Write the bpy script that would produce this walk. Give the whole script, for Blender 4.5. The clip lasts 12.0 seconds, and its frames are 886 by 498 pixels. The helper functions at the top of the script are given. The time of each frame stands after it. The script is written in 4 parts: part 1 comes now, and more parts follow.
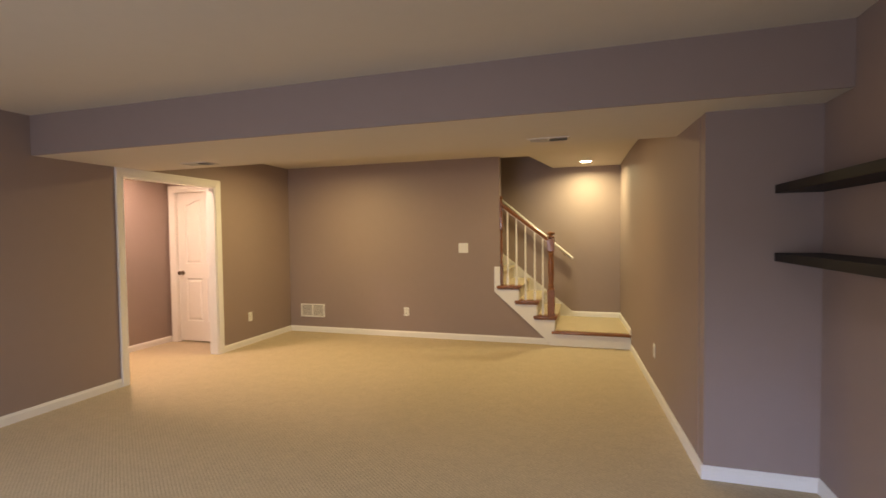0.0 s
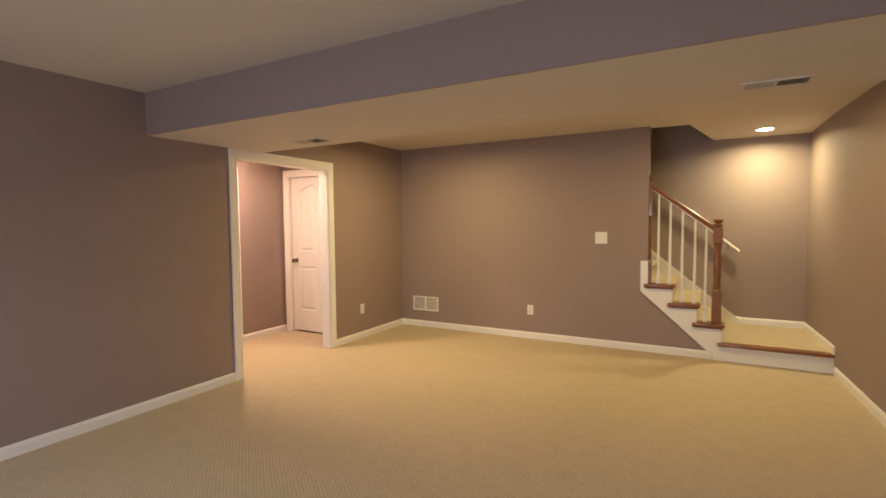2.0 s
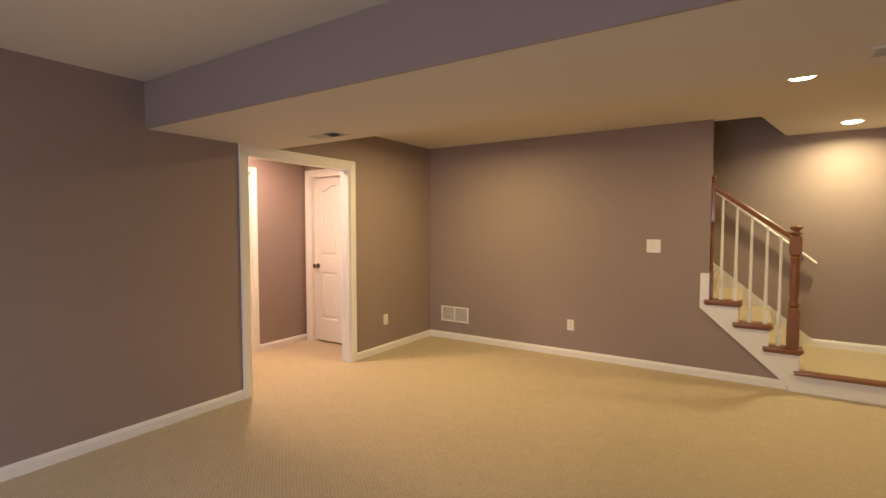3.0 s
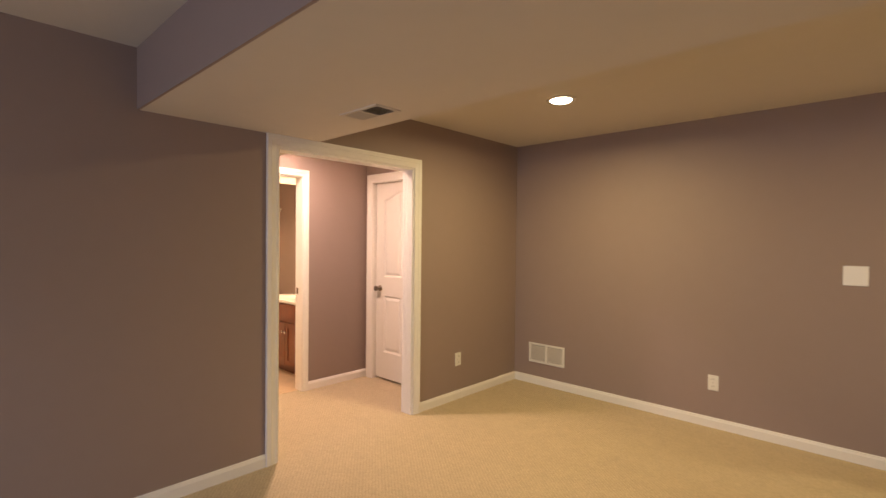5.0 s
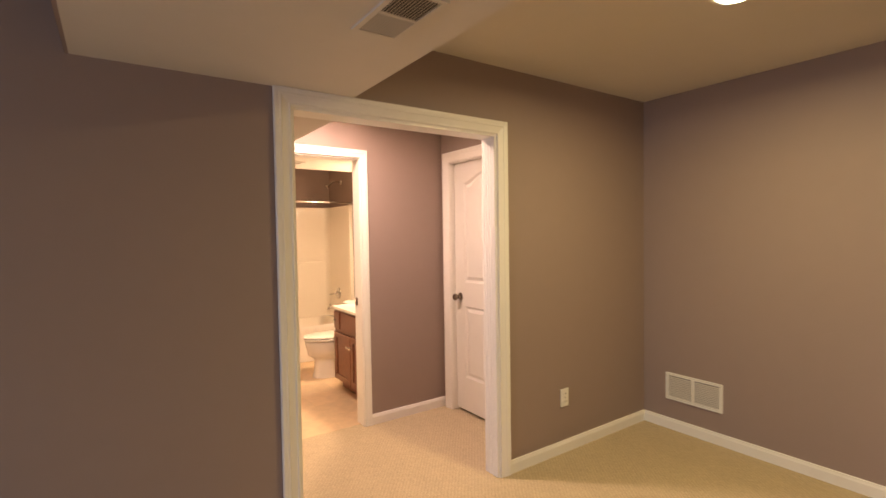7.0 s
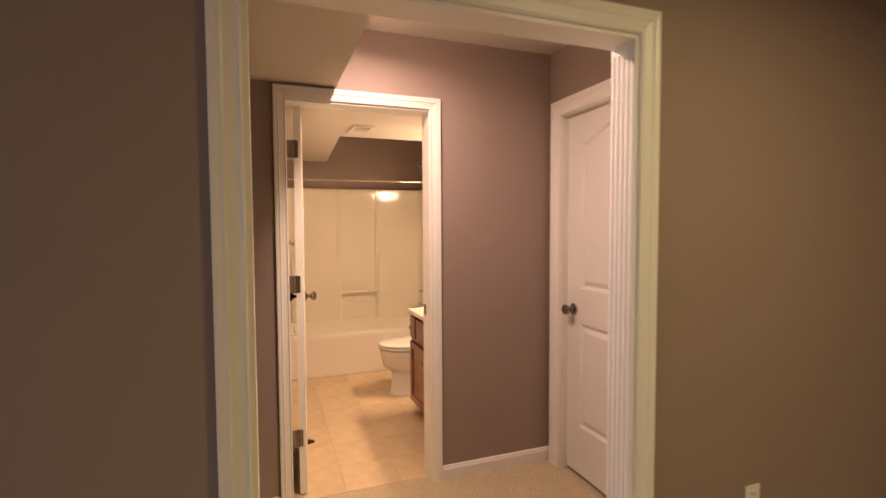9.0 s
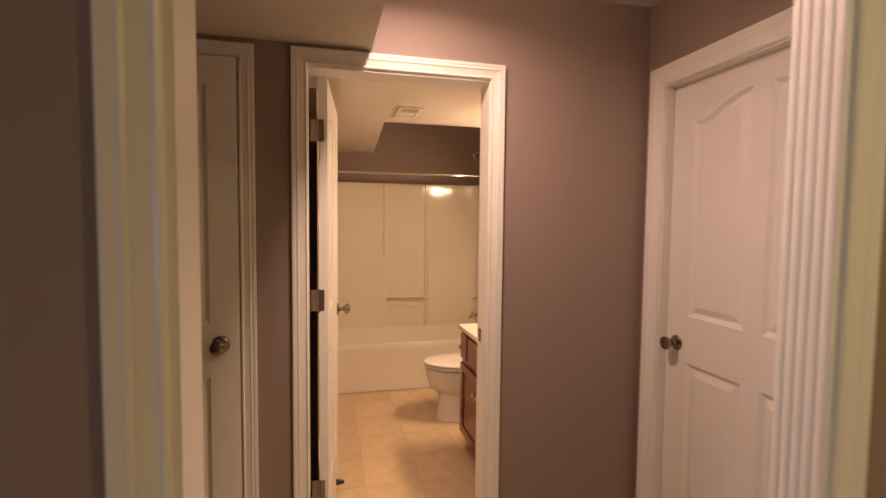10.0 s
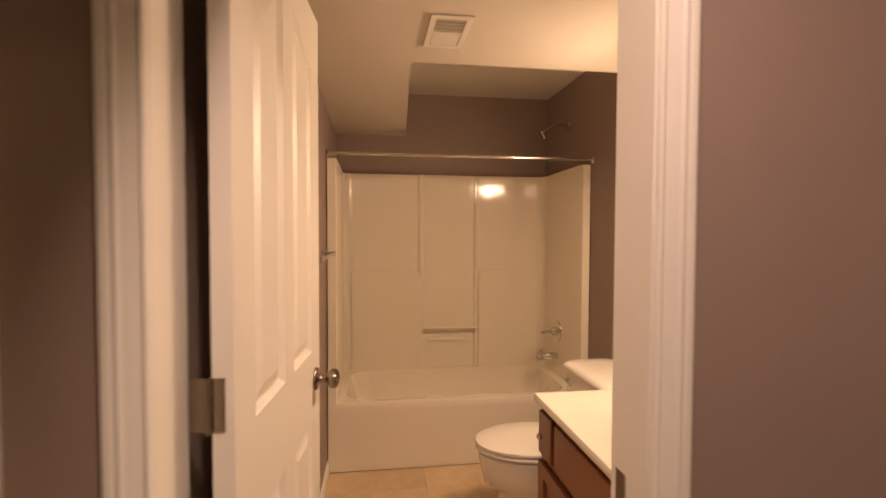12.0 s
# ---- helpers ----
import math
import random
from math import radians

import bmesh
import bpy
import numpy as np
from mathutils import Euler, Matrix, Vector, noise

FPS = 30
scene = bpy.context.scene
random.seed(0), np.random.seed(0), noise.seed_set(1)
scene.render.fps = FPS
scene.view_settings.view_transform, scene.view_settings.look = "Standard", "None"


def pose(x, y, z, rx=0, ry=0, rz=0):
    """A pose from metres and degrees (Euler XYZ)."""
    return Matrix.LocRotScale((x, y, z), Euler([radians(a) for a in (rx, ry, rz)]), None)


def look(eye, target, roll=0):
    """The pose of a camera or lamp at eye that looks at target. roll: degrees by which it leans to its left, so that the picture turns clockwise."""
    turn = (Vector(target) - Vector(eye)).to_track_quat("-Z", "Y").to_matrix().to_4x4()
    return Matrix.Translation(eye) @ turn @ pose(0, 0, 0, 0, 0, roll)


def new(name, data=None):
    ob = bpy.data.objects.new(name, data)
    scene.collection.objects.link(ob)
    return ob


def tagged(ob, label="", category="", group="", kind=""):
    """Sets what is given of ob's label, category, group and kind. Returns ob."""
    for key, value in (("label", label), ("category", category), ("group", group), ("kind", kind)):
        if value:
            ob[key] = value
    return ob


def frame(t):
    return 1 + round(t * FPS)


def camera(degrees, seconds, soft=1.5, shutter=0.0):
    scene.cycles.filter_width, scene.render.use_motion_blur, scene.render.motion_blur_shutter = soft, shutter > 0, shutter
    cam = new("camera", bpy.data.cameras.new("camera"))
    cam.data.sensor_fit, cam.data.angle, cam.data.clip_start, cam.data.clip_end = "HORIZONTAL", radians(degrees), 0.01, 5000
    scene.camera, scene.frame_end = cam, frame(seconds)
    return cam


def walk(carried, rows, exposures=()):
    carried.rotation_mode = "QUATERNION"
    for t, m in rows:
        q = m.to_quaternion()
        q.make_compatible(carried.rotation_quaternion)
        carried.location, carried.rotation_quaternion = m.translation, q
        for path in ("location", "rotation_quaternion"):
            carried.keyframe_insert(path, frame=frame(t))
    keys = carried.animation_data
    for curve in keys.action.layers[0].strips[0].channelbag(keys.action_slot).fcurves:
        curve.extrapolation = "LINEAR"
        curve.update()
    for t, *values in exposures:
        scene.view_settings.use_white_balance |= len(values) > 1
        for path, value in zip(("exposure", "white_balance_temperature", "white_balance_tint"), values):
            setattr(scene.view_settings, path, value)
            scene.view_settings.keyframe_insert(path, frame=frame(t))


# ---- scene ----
cam = camera(85.7, 12.0, shutter=0.5)
PATH = [
    (0, (0.324, -0.15, 1.445), (-0.259, 1.762, 1.378), -0.7),
    (0.5, (0.214, -0.053, 1.44), (-0.489, 1.817, 1.362), -1.1),
    (1, (0.088, 0.099, 1.429), (-0.738, 1.919, 1.338), -1.5),
    (1.5, (-0.028, 0.285, 1.44), (-0.937, 2.063, 1.331), -1.3),
    (2, (-0.232, 0.47, 1.432), (-1.2, 2.217, 1.32), -0.5),
    (2.5, (-0.333, 0.663, 1.445), (-1.377, 2.365, 1.339), -0.2),
    (3, (-0.453, 0.923, 1.447), (-1.541, 2.599, 1.348), 0.0),
    (5, (-1.112, 1.874, 1.448), (-2.481, 3.332, 1.412), 0.6),
    (5.5, (-1.281, 2.084, 1.427), (-2.724, 3.468, 1.399), 0.2),
    (6, (-1.488, 2.28, 1.462), (-2.991, 3.598, 1.417), 0.0),
    (6.5, (-1.665, 2.508, 1.456), (-3.229, 3.753, 1.405), -0.5),
    (7, (-1.859, 2.713, 1.464), (-3.502, 3.852, 1.398), -0.9),
    (9, (-2.719, 3.428, 1.418), (-4.594, 4.117, 1.321), -0.3),
    (9.5, (-3.009, 3.498, 1.451), (-4.916, 4.092, 1.333), 0.1),
    (10, (-3.259, 3.592, 1.448), (-5.199, 4.066, 1.335), 0.6),
    (10.5, (-3.529, 3.682, 1.447), (-5.492, 4.053, 1.343), 0.7),
    (11, (-3.844, 3.718, 1.427), (-5.815, 4.043, 1.336), 1.1),
    (11.5, (-4.145, 3.768, 1.415), (-6.123, 4.055, 1.348), 0.7),
    (12, (-4.474, 3.822, 1.398), (-6.453, 4.103, 1.331), 0.2),
]
EXPOSURES = [(0.0, 0.13, 6750, 5), (3.0, 0.08, 6650, 8), (5.0, 0.01, 6500, 9), (7.2, -0.06, 6450, 8), (8.8, -0.57, 6450, 8), (9.5, -0.82, 6550, 10), (10.5, -1.13, 6700, 12), (11.2, -1.13, 6700, 12), (12.0, -1.22, 6650, 10)]
walk(cam, [(t, look(eye, target, roll)) for t, eye, target, roll in PATH], EXPOSURES)

# ---- sun-less basement: daylight from an assumed patio door behind, ceiling cans, bathroom light bar ----
world = bpy.data.worlds.new("world")
scene.world = world
world.use_nodes = True
sky = world.node_tree.nodes.new("ShaderNodeTexSky")
sky.sky_type, sky.sun_disc, sky.sun_elevation, sky.sun_rotation = "NISHITA", False, radians(35), radians(200)
world.node_tree.links.new(sky.outputs[0], world.node_tree.nodes["Background"].inputs["Color"])
world.node_tree.nodes["Background"].inputs["Strength"].default_value = 0.1

CEIL, SOFF, ALC = 2.431, 2.111, 2.395            # ceiling, dropped soffit, landing ceiling at the back wall
WX, NY = -3.985, 6.055              # faces of the west and north walls of the room
HX, HN = -5.168, 5.005               # faces of the hall's west and north walls
WARM = (1.0, 0.735, 0.345)
CAN_SPOTS = [(-2.80, 4.85, CEIL), (-0.21, 4.90, CEIL), (0.290, 6.74, 2.4105)]
CAN_POWER = (29, 15.5, 22)
CAN_SPREAD = (172, 172, 163)
CAN_COLOUR = (WARM, WARM, (1.0, 0.84, 0.49))
COOL_SPOTS = [(0.30, 1.15, CEIL), (-2.50, 0.40, CEIL)]       # unseen cooler bulbs, near side of the beam; second is added left-side fill


def area(name, m, power, colour, sx, sy=0.0, spread=180):
    lamp = bpy.data.lights.new(name, "AREA")
    lamp.energy, lamp.color, lamp.size = power, colour, sx
    lamp.shape = "RECTANGLE" if sy else "DISK"
    if sy:
        lamp.size_y = sy
    lamp.spread = radians(spread)
    ob = new(name, lamp)
    ob.matrix_world = m
    return ob


for (lx, ly, lz), p, c, w in zip(CAN_SPOTS, CAN_POWER, CAN_COLOUR, CAN_SPREAD):
    area("can_lamp", pose(lx, ly, lz - 0.022), p, c, 0.12, spread=w)
# first follows the shelf shadows; second is an unseen fill for the left foreground
for lx, ly, lz in COOL_SPOTS:
    area("cool_can_lamp", pose(lx, ly, lz - 0.022), 8, (0.72, 0.77, 1.0), 0.12, spread=128)
area("hall_lamp", pose(-4.62, 3.875, CEIL - 0.040), 35, (1.0, 0.665, 0.535), 0.09, spread=162)
# stands in for bluish daylight, set in an unseen, assumed patio door opening
area("daylight_lamp", pose(-1.7, -2.74, 1.05, 62, 0, 0), 84, (0.61, 0.66, 0.90), 1.8, 1.9, spread=150)
# unseen narrow blue lamp added to brighten the foot of the return wall
area("low_blue_fill_lamp", look((-1.3, -2.72, 0.62), (1.20, 2.9, 0.12)), 1.35, (0.50, 0.60, 1.0), 0.7, 0.7, spread=18)
area("vanity_lamp", look((-6.19, 5.0, 1.87), (-6.3, 4.1, 0.95)), 50, (1.0, 0.66, 0.41), 0.4, 0.10, spread=180)


# ---- materials ----
def mat(name, colour, rough=0.6, metal=0.0, vary=0.05, scale=6.0, bump=0.0, bscale=200.0, coat=0.0, ior=1.45):
    m = bpy.data.materials.new(name)
    m.use_nodes = True
    n, l = m.node_tree.nodes, m.node_tree.links
    b = n["Principled BSDF"]
    b.inputs["Roughness"].default_value, b.inputs["Metallic"].default_value = rough, metal
    b.inputs["IOR"].default_value, b.inputs["Coat Weight"].default_value = ior, coat
    tc = n.new("ShaderNodeTexCoord")
    big, small, mix, ramp = n.new("ShaderNodeTexNoise"), n.new("ShaderNodeTexNoise"), n.new("ShaderNodeMath"), n.new("ShaderNodeMix")
    big.inputs["Scale"].default_value, small.inputs["Scale"].default_value = scale * 0.2, scale * 4
    big.inputs["Detail"].default_value = small.inputs["Detail"].default_value = 4
    mix.operation = "ADD"
    for k, tex in enumerate((big, small)):
        l.new(tc.outputs["Object"], tex.inputs["Vector"])
        l.new(tex.outputs["Fac"], mix.inputs[k])
    half = n.new("ShaderNodeMath")
    half.operation, half.inputs[1].default_value = "MULTIPLY", 0.5
    l.new(mix.outputs[0], half.inputs[0])
    ramp.data_type = "RGBA"
    ramp.inputs[6].default_value = (*[c * (1 - 2 * vary) for c in colour], 1)
    ramp.inputs[7].default_value = (*[min(1, c * (1 + 2 * vary)) for c in colour], 1)
    l.new(half.outputs[0], ramp.inputs[0])
    l.new(ramp.outputs[2], b.inputs["Base Color"])
    if bump:
        tex, bp = n.new("ShaderNodeTexNoise"), n.new("ShaderNodeBump")
        tex.inputs["Scale"].default_value, tex.inputs["Detail"].default_value = bscale, 3
        bp.inputs["Strength"].default_value, bp.inputs["Distance"].default_value = bump, 0.002
        l.new(tc.outputs["Object"], tex.inputs["Vector"])
        l.new(tex.outputs["Fac"], bp.inputs["Height"])
        l.new(bp.outputs[0], b.inputs["Normal"])
    return m


def wood(name, dark, light, rough=0.35, coat=0.3):
    m = mat(name, light, rough, coat=coat)
    n, l = m.node_tree.nodes, m.node_tree.links
    b = n["Principled BSDF"]
    tc, mp, wv, ns, mx = (n.new("ShaderNode" + k) for k in ("TexCoord", "Mapping", "TexWave", "TexNoise", "Mix"))
    mp.inputs["Scale"].default_value = (30, 30, 3)
    wv.inputs["Scale"].default_value, wv.inputs["Distortion"].default_value, wv.inputs["Detail"].default_value = 1.2, 6, 3
    l.new(tc.outputs["Object"], mp.inputs[0])
    l.new(mp.outputs[0], wv.inputs["Vector"])
    mx.data_type = "RGBA"
    mx.inputs[6].default_value, mx.inputs[7].default_value = (*dark, 1), (*light, 1)
    l.new(wv.outputs["Fac"], mx.inputs[0])
    l.new(mx.outputs[2], b.inputs["Base Color"])
    return m


def carpet_mat():
    m = mat("berber_carpet", (0.535, 0.433, 0.278), 0.95, vary=0.10, scale=40)
    n, l = m.node_tree.nodes, m.node_tree.links
    b = n["Principled BSDF"]
    b.inputs["Sheen Weight"].default_value = 0.15
    old = b.inputs["Base Color"].links[0].from_socket
    tc, mp, vor, wv, add, bp, mul, mr = (n.new("ShaderNode" + k) for k in ("TexCoord", "Mapping", "TexVoronoi", "TexWave", "Math", "Bump", "Mix", "MapRange"))
    mp.inputs["Rotation"].default_value = (0, 0, radians(-51.5))
    l.new(tc.outputs["Object"], mp.inputs[0])
    vor.inputs["Scale"].default_value = 95
    vor.inputs["Randomness"].default_value = 0.85
    wv.bands_direction, wv.wave_profile = "X", "SIN"
    wv.inputs["Scale"].default_value, wv.inputs["Distortion"].default_value = 16.5, 2.6
    wv.inputs["Detail"].default_value, wv.inputs["Detail Scale"].default_value = 2, 5
    l.new(mp.outputs[0], vor.inputs["Vector"])
    l.new(mp.outputs[0], wv.inputs["Vector"])
    add.operation = "SUBTRACT"
    l.new(wv.outputs["Fac"], add.inputs[0])
    l.new(vor.outputs["Distance"], add.inputs[1])
    bp.inputs["Strength"].default_value, bp.inputs["Distance"].default_value = 0.34, 0.004
    l.new(add.outputs[0], bp.inputs["Height"])
    l.new(bp.outputs[0], b.inputs["Normal"])
    # bump height also darkens the furrows in the colour, painting shade between ribs
    mr.inputs[1].default_value, mr.inputs[2].default_value, mr.inputs[3].default_value, mr.inputs[4].default_value = -0.6, 1.0, 0.91, 1.05
    l.new(add.outputs[0], mr.inputs[0])
    mul.data_type, mul.blend_type = "RGBA", "MULTIPLY"
    mul.inputs[0].default_value = 1.0
    l.new(old, mul.inputs[6])
    l.new(mr.outputs[0], mul.inputs[7])
    fleck, fmul = n.new("ShaderNodeMapRange"), n.new("ShaderNodeMix")
    fleck.inputs[3].default_value, fleck.inputs[4].default_value = 0.90, 1.06
    sep = n.new("ShaderNodeSeparateColor")
    l.new(vor.outputs["Color"], sep.inputs[0])
    l.new(sep.outputs[0], fleck.inputs[0])
    fmul.data_type, fmul.blend_type = "RGBA", "MULTIPLY"
    fmul.inputs[0].default_value = 1.0
    l.new(mul.outputs[2], fmul.inputs[6])
    l.new(fleck.outputs[0], fmul.inputs[7])
    l.new(fmul.outputs[2], b.inputs["Base Color"])
    return m


def glow(name, colour, strength):
    m = bpy.data.materials.new(name)
    m.use_nodes = True
    b = m.node_tree.nodes["Principled BSDF"]
    b.inputs["Base Color"].default_value = (0.9, 0.88, 0.82, 1)
    b.inputs["Emission Color"].default_value = (*colour, 1)
    b.inputs["Emission Strength"].default_value = strength
    return m


def tile_mat():
    m = mat("beige_vinyl_tile", (0.64, 0.48, 0.295), 0.36, vary=0.22, scale=3.2, bump=0.03, bscale=60)
    n, l = m.node_tree.nodes, m.node_tree.links
    b = n["Principled BSDF"]
    old = b.inputs["Base Color"].links[0].from_socket
    oi, mr, mul = n.new("ShaderNodeObjectInfo"), n.new("ShaderNodeMapRange"), n.new("ShaderNodeMix")
    mr.inputs[3].default_value, mr.inputs[4].default_value = 0.93, 1.05
    l.new(oi.outputs["Random"], mr.inputs[0])
    mul.data_type, mul.blend_type = "RGBA", "MULTIPLY"
    mul.inputs[0].default_value = 1.0
    l.new(old, mul.inputs[6])
    l.new(mr.outputs[0], mul.inputs[7])
    l.new(mul.outputs[2], b.inputs["Base Color"])
    return m


WALL = mat("taupe_wall_paint", (0.314, 0.240, 0.211), 0.62, vary=0.025, scale=3, bump=0.12, bscale=260)
CEILING = mat("ceiling_paint", (0.69, 0.64, 0.56), 0.85, vary=0.02, scale=3, bump=0.15, bscale=180)
TRIM = mat("white_trim_paint", (0.84, 0.815, 0.76), 0.35, vary=0.02, scale=4, bump=0.04, bscale=90)
DOORP = mat("white_door_paint", (0.80, 0.77, 0.72), 0.38, vary=0.02, scale=4, bump=0.10, bscale=130)
CARPET = carpet_mat()
OAK = wood("stained_oak", (0.115, 0.040, 0.013), (0.32, 0.122, 0.040))
CHERRY = wood("cherry_cabinet", (0.11, 0.030, 0.012), (0.23, 0.070, 0.026), 0.32)
BLACK = mat("black_shelf_laminate", (0.008, 0.007, 0.007), 0.6, vary=0.1)
PLASTIC = mat("white_plastic", (0.80, 0.78, 0.72), 0.35, vary=0.01)
DARK = mat("dark_void", (0.02, 0.017, 0.015), 0.8)
NICKEL = mat("satin_nickel", (0.29, 0.245, 0.20), 0.26, 1.0, vary=0.04, scale=30)
CHROME = mat("chrome", (0.70, 0.69, 0.67), 0.10, 1.0, vary=0.02)
FIBRE = mat("glossy_fibreglass", (0.84, 0.78, 0.665), 0.10, vary=0.015, scale=2, coat=0.4)
PORCELAIN = mat("porcelain", (0.82, 0.79, 0.72), 0.10, vary=0.01, coat=0.5)
MARBLE = mat("cultured_marble", (0.82, 0.78, 0.68), 0.18, vary=0.03, scale=5)
TILE = tile_mat()
GROUT = mat("tile_joint", (0.62, 0.465, 0.285), 0.7, vary=0.08)
LAMPGLASS = glow("lit_lamp", (1.0, 0.86, 0.62), 14)
BULB = glow("lit_bulb", (1.0, 0.66, 0.41), 72)
VENTSLAT = mat("register_slat", (0.47, 0.43, 0.36), 0.5, vary=0.03)
METALVENT = mat("vent_enamel", (0.62, 0.58, 0.52), 0.45, vary=0.03)
RUBBER = mat("black_rubber", (0.02, 0.02, 0.02), 0.6)


# ---- mesh helpers ----
def bm_new():
    return bmesh.new()


def add_box(bm, x0, x1, y0, y1, z0, z1, bevel=0.0):
    v = [bm.verts.new((x, y, z)) for z in (z0, z1) for y in (y0, y1) for x in (x0, x1)]
    fs = [bm.faces.new([v[i] for i in q]) for q in ((0, 2, 3, 1), (4, 5, 7, 6), (0, 1, 5, 4), (2, 6, 7, 3), (0, 4, 6, 2), (1, 3, 7, 5))]
    if bevel:
        edges = list({e for f in fs for e in f.edges})
        bmesh.ops.bevel(bm, geom=edges, offset=bevel, segments=2, profile=0.6, affect="EDGES")
    return bm


def box(x0, x1, y0, y1, z0, z1, bevel=0.0):
    return add_box(bm_new(), x0, x1, y0, y1, z0, z1, bevel)


def loft(bm, rings, close=True):
    """Skin a list of rings with the same number of points; cap both ends."""
    vs = [[bm.verts.new(p) for p in r] for r in rings]
    k = len(rings[0])
    for a, b in zip(vs, vs[1:]):
        for i in range(k):
            bm.faces.new((a[i], a[(i + 1) % k], b[(i + 1) % k], b[i]))
    if close:
        bm.faces.new(list(reversed(vs[0])))
        bm.faces.new(vs[-1])
    return bm


def lathe(profile, n=20, bm=None, m=None):
    """A turned shape about z from (radius, height) pairs."""
    bm = bm or bm_new()
    rings = [[(r * math.cos(2 * math.pi * i / n), r * math.sin(2 * math.pi * i / n), z) for i in range(n)] for r, z in profile]
    if m is not None:
        rings = [[tuple(m @ Vector(p)) for p in r] for r in rings]
    return loft(bm, rings)


def prism(outline, axis, a, b, bm=None):
    """An outline of (u, v) pairs pushed along an axis from a to b: axis x takes (y, z), y takes (x, z), z takes (x, y)."""
    bm = bm or bm_new()
    put = {"x": lambda u, v, d: (d, u, v), "y": lambda u, v, d: (u, d, v), "z": lambda u, v, d: (u, v, d)}[axis]
    return loft(bm, [[put(u, v, d) for u, v in outline] for d in (a, b)])


def tube(points, r, n=10, bm=None):
    """A round bar along a line of points."""
    bm = bm or bm_new()
    pts = [Vector(p) for p in points]
    rings = []
    for i, p in enumerate(pts):
        d = (pts[min(i + 1, len(pts) - 1)] - pts[max(i - 1, 0)]).normalized()
        s = d.cross(Vector((0, 0, 1)) if abs(d.z) < 0.9 else Vector((1, 0, 0))).normalized()
        t = d.cross(s)
        rings.append([tuple(p + r * (math.cos(2 * math.pi * k / n) * s + math.sin(2 * math.pi * k / n) * t)) for k in range(n)])
    return loft(bm, rings)


def mesh_of(name, bm, material, smooth=False):
    bmesh.ops.recalc_face_normals(bm, faces=bm.faces)
    me = bpy.data.meshes.new(name)
    bm.to_mesh(me)
    bm.free()
    me.materials.append(material)
    if smooth:
        for p in me.polygons:
            p.use_smooth = True
        me.set_sharp_from_angle(angle=radians(40))
    return me


def part(name, bm, material, parent=None, label="", smooth=False, m=None):
    ob = new(name, mesh_of(name, bm, material, smooth))
    if parent:
        ob.parent = parent
    if m is not None:
        ob.matrix_basis = m
    return tagged(ob, label)


def thing(name, m, label, category, group=""):
    ob = new(name)
    ob.empty_display_size = 0.05
    ob.matrix_basis = m
    return tagged(ob, label, category, group)


def structure(name, bm, material, label, category, m=None):
    return tagged(part(name, bm, material, m=m), label, category, kind="structure")


# ---- the large structure ----
OPEN_Y0, OPEN_Y1, OPEN_Z = 3.375, 4.58, 2.04        # cased opening from room to hall
BATH_Y0, BATH_Y1 = 3.506, 4.268                      # bathroom doorway
CLO_Y0, CLO_Y1 = 2.90, 3.283                        # hall closet
ND_X0, ND_X1 = -5.050, -4.180                       # hall's north door
RX0, RX1 = 0.960, 0.760                             # east wall, at y 2.9 and 7.19
NICHE_Y = 2.90
SX = 1.53
SOUTH = -2.8


def east_x(y):
    return RX0 + (RX1 - RX0) * (y - NICHE_Y) / (7.19 - NICHE_Y)


structure("floor", box(HX - 0.0595, 1.7, SOUTH - 0.1, 6.10, -0.12, 0.0), CARPET, "beige looped berber carpet on the basement floor", "floor")

b = bm_new()
add_box(b, WX - 0.115, WX, SOUTH, OPEN_Y0, 0, 2.6)
add_box(b, WX - 0.115, WX, OPEN_Y0, OPEN_Y1, OPEN_Z, 2.6)
add_box(b, WX - 0.115, WX, OPEN_Y1, NY + 0.115, 0, 2.6)
structure("wall_west", b, WALL, "taupe painted drywall with a cased opening", "wall")

b = box(WX, -0.79, NY, NY + 0.115, 0, 2.6)
prism([(-0.79, 0), (-0.16, 0), (-0.16, 0.03), (-0.79, 0.62)], "y", NY, NY + 0.115, b)
structure("wall_north", b, WALL, "taupe painted drywall ending at the stairs", "wall")

structure("wall_east", prism([(east_x(NICHE_Y + 0.12), NICHE_Y + 0.12), (RX1, 7.20), (RX1 + 0.12, 7.20), (RX0 + 0.12, NICHE_Y + 0.12)], "z", 0, 2.6), WALL, "taupe painted drywall beside the stair landing", "wall")
structure("wall_return", box(RX0, SX, NICHE_Y, NICHE_Y + 0.12, 0, 2.6), WALL, "taupe painted return wall at the shelf niche", "wall")
structure("wall_shelf_side", box(SX, SX + 0.12, SOUTH, NICHE_Y + 0.12, 0, 2.6), WALL, "taupe painted wall carrying black shelves", "wall")
b = bm_new()
add_box(b, WX - 0.115, -2.65, SOUTH - 0.12, SOUTH, 0, 2.6)
add_box(b, -0.75, SX + 0.12, SOUTH - 0.12, SOUTH, 0, 2.6)
add_box(b, -2.65, -0.75, SOUTH - 0.12, SOUTH, 2.08, 2.6)
structure("wall_south", b, WALL, "unseen taupe painted wall with an assumed patio door opening", "wall")
structure("wall_stair_back", box(-3.6, RX1 + 0.12, 7.19, 7.31, 0, 3.9), WALL, "taupe painted wall behind the stairs", "wall")
b = box(-3.6, -3.48, 6.17, 7.19, 0, 3.9)
add_box(b, -3.6, -0.42, 6.055, 6.17, 2.6, 3.9)
prism([(-0.42, 6.055), (-0.30, 6.055), (-0.065, 7.19), (-0.185, 7.19)], "z", CEIL + 0.13, 3.9, b)
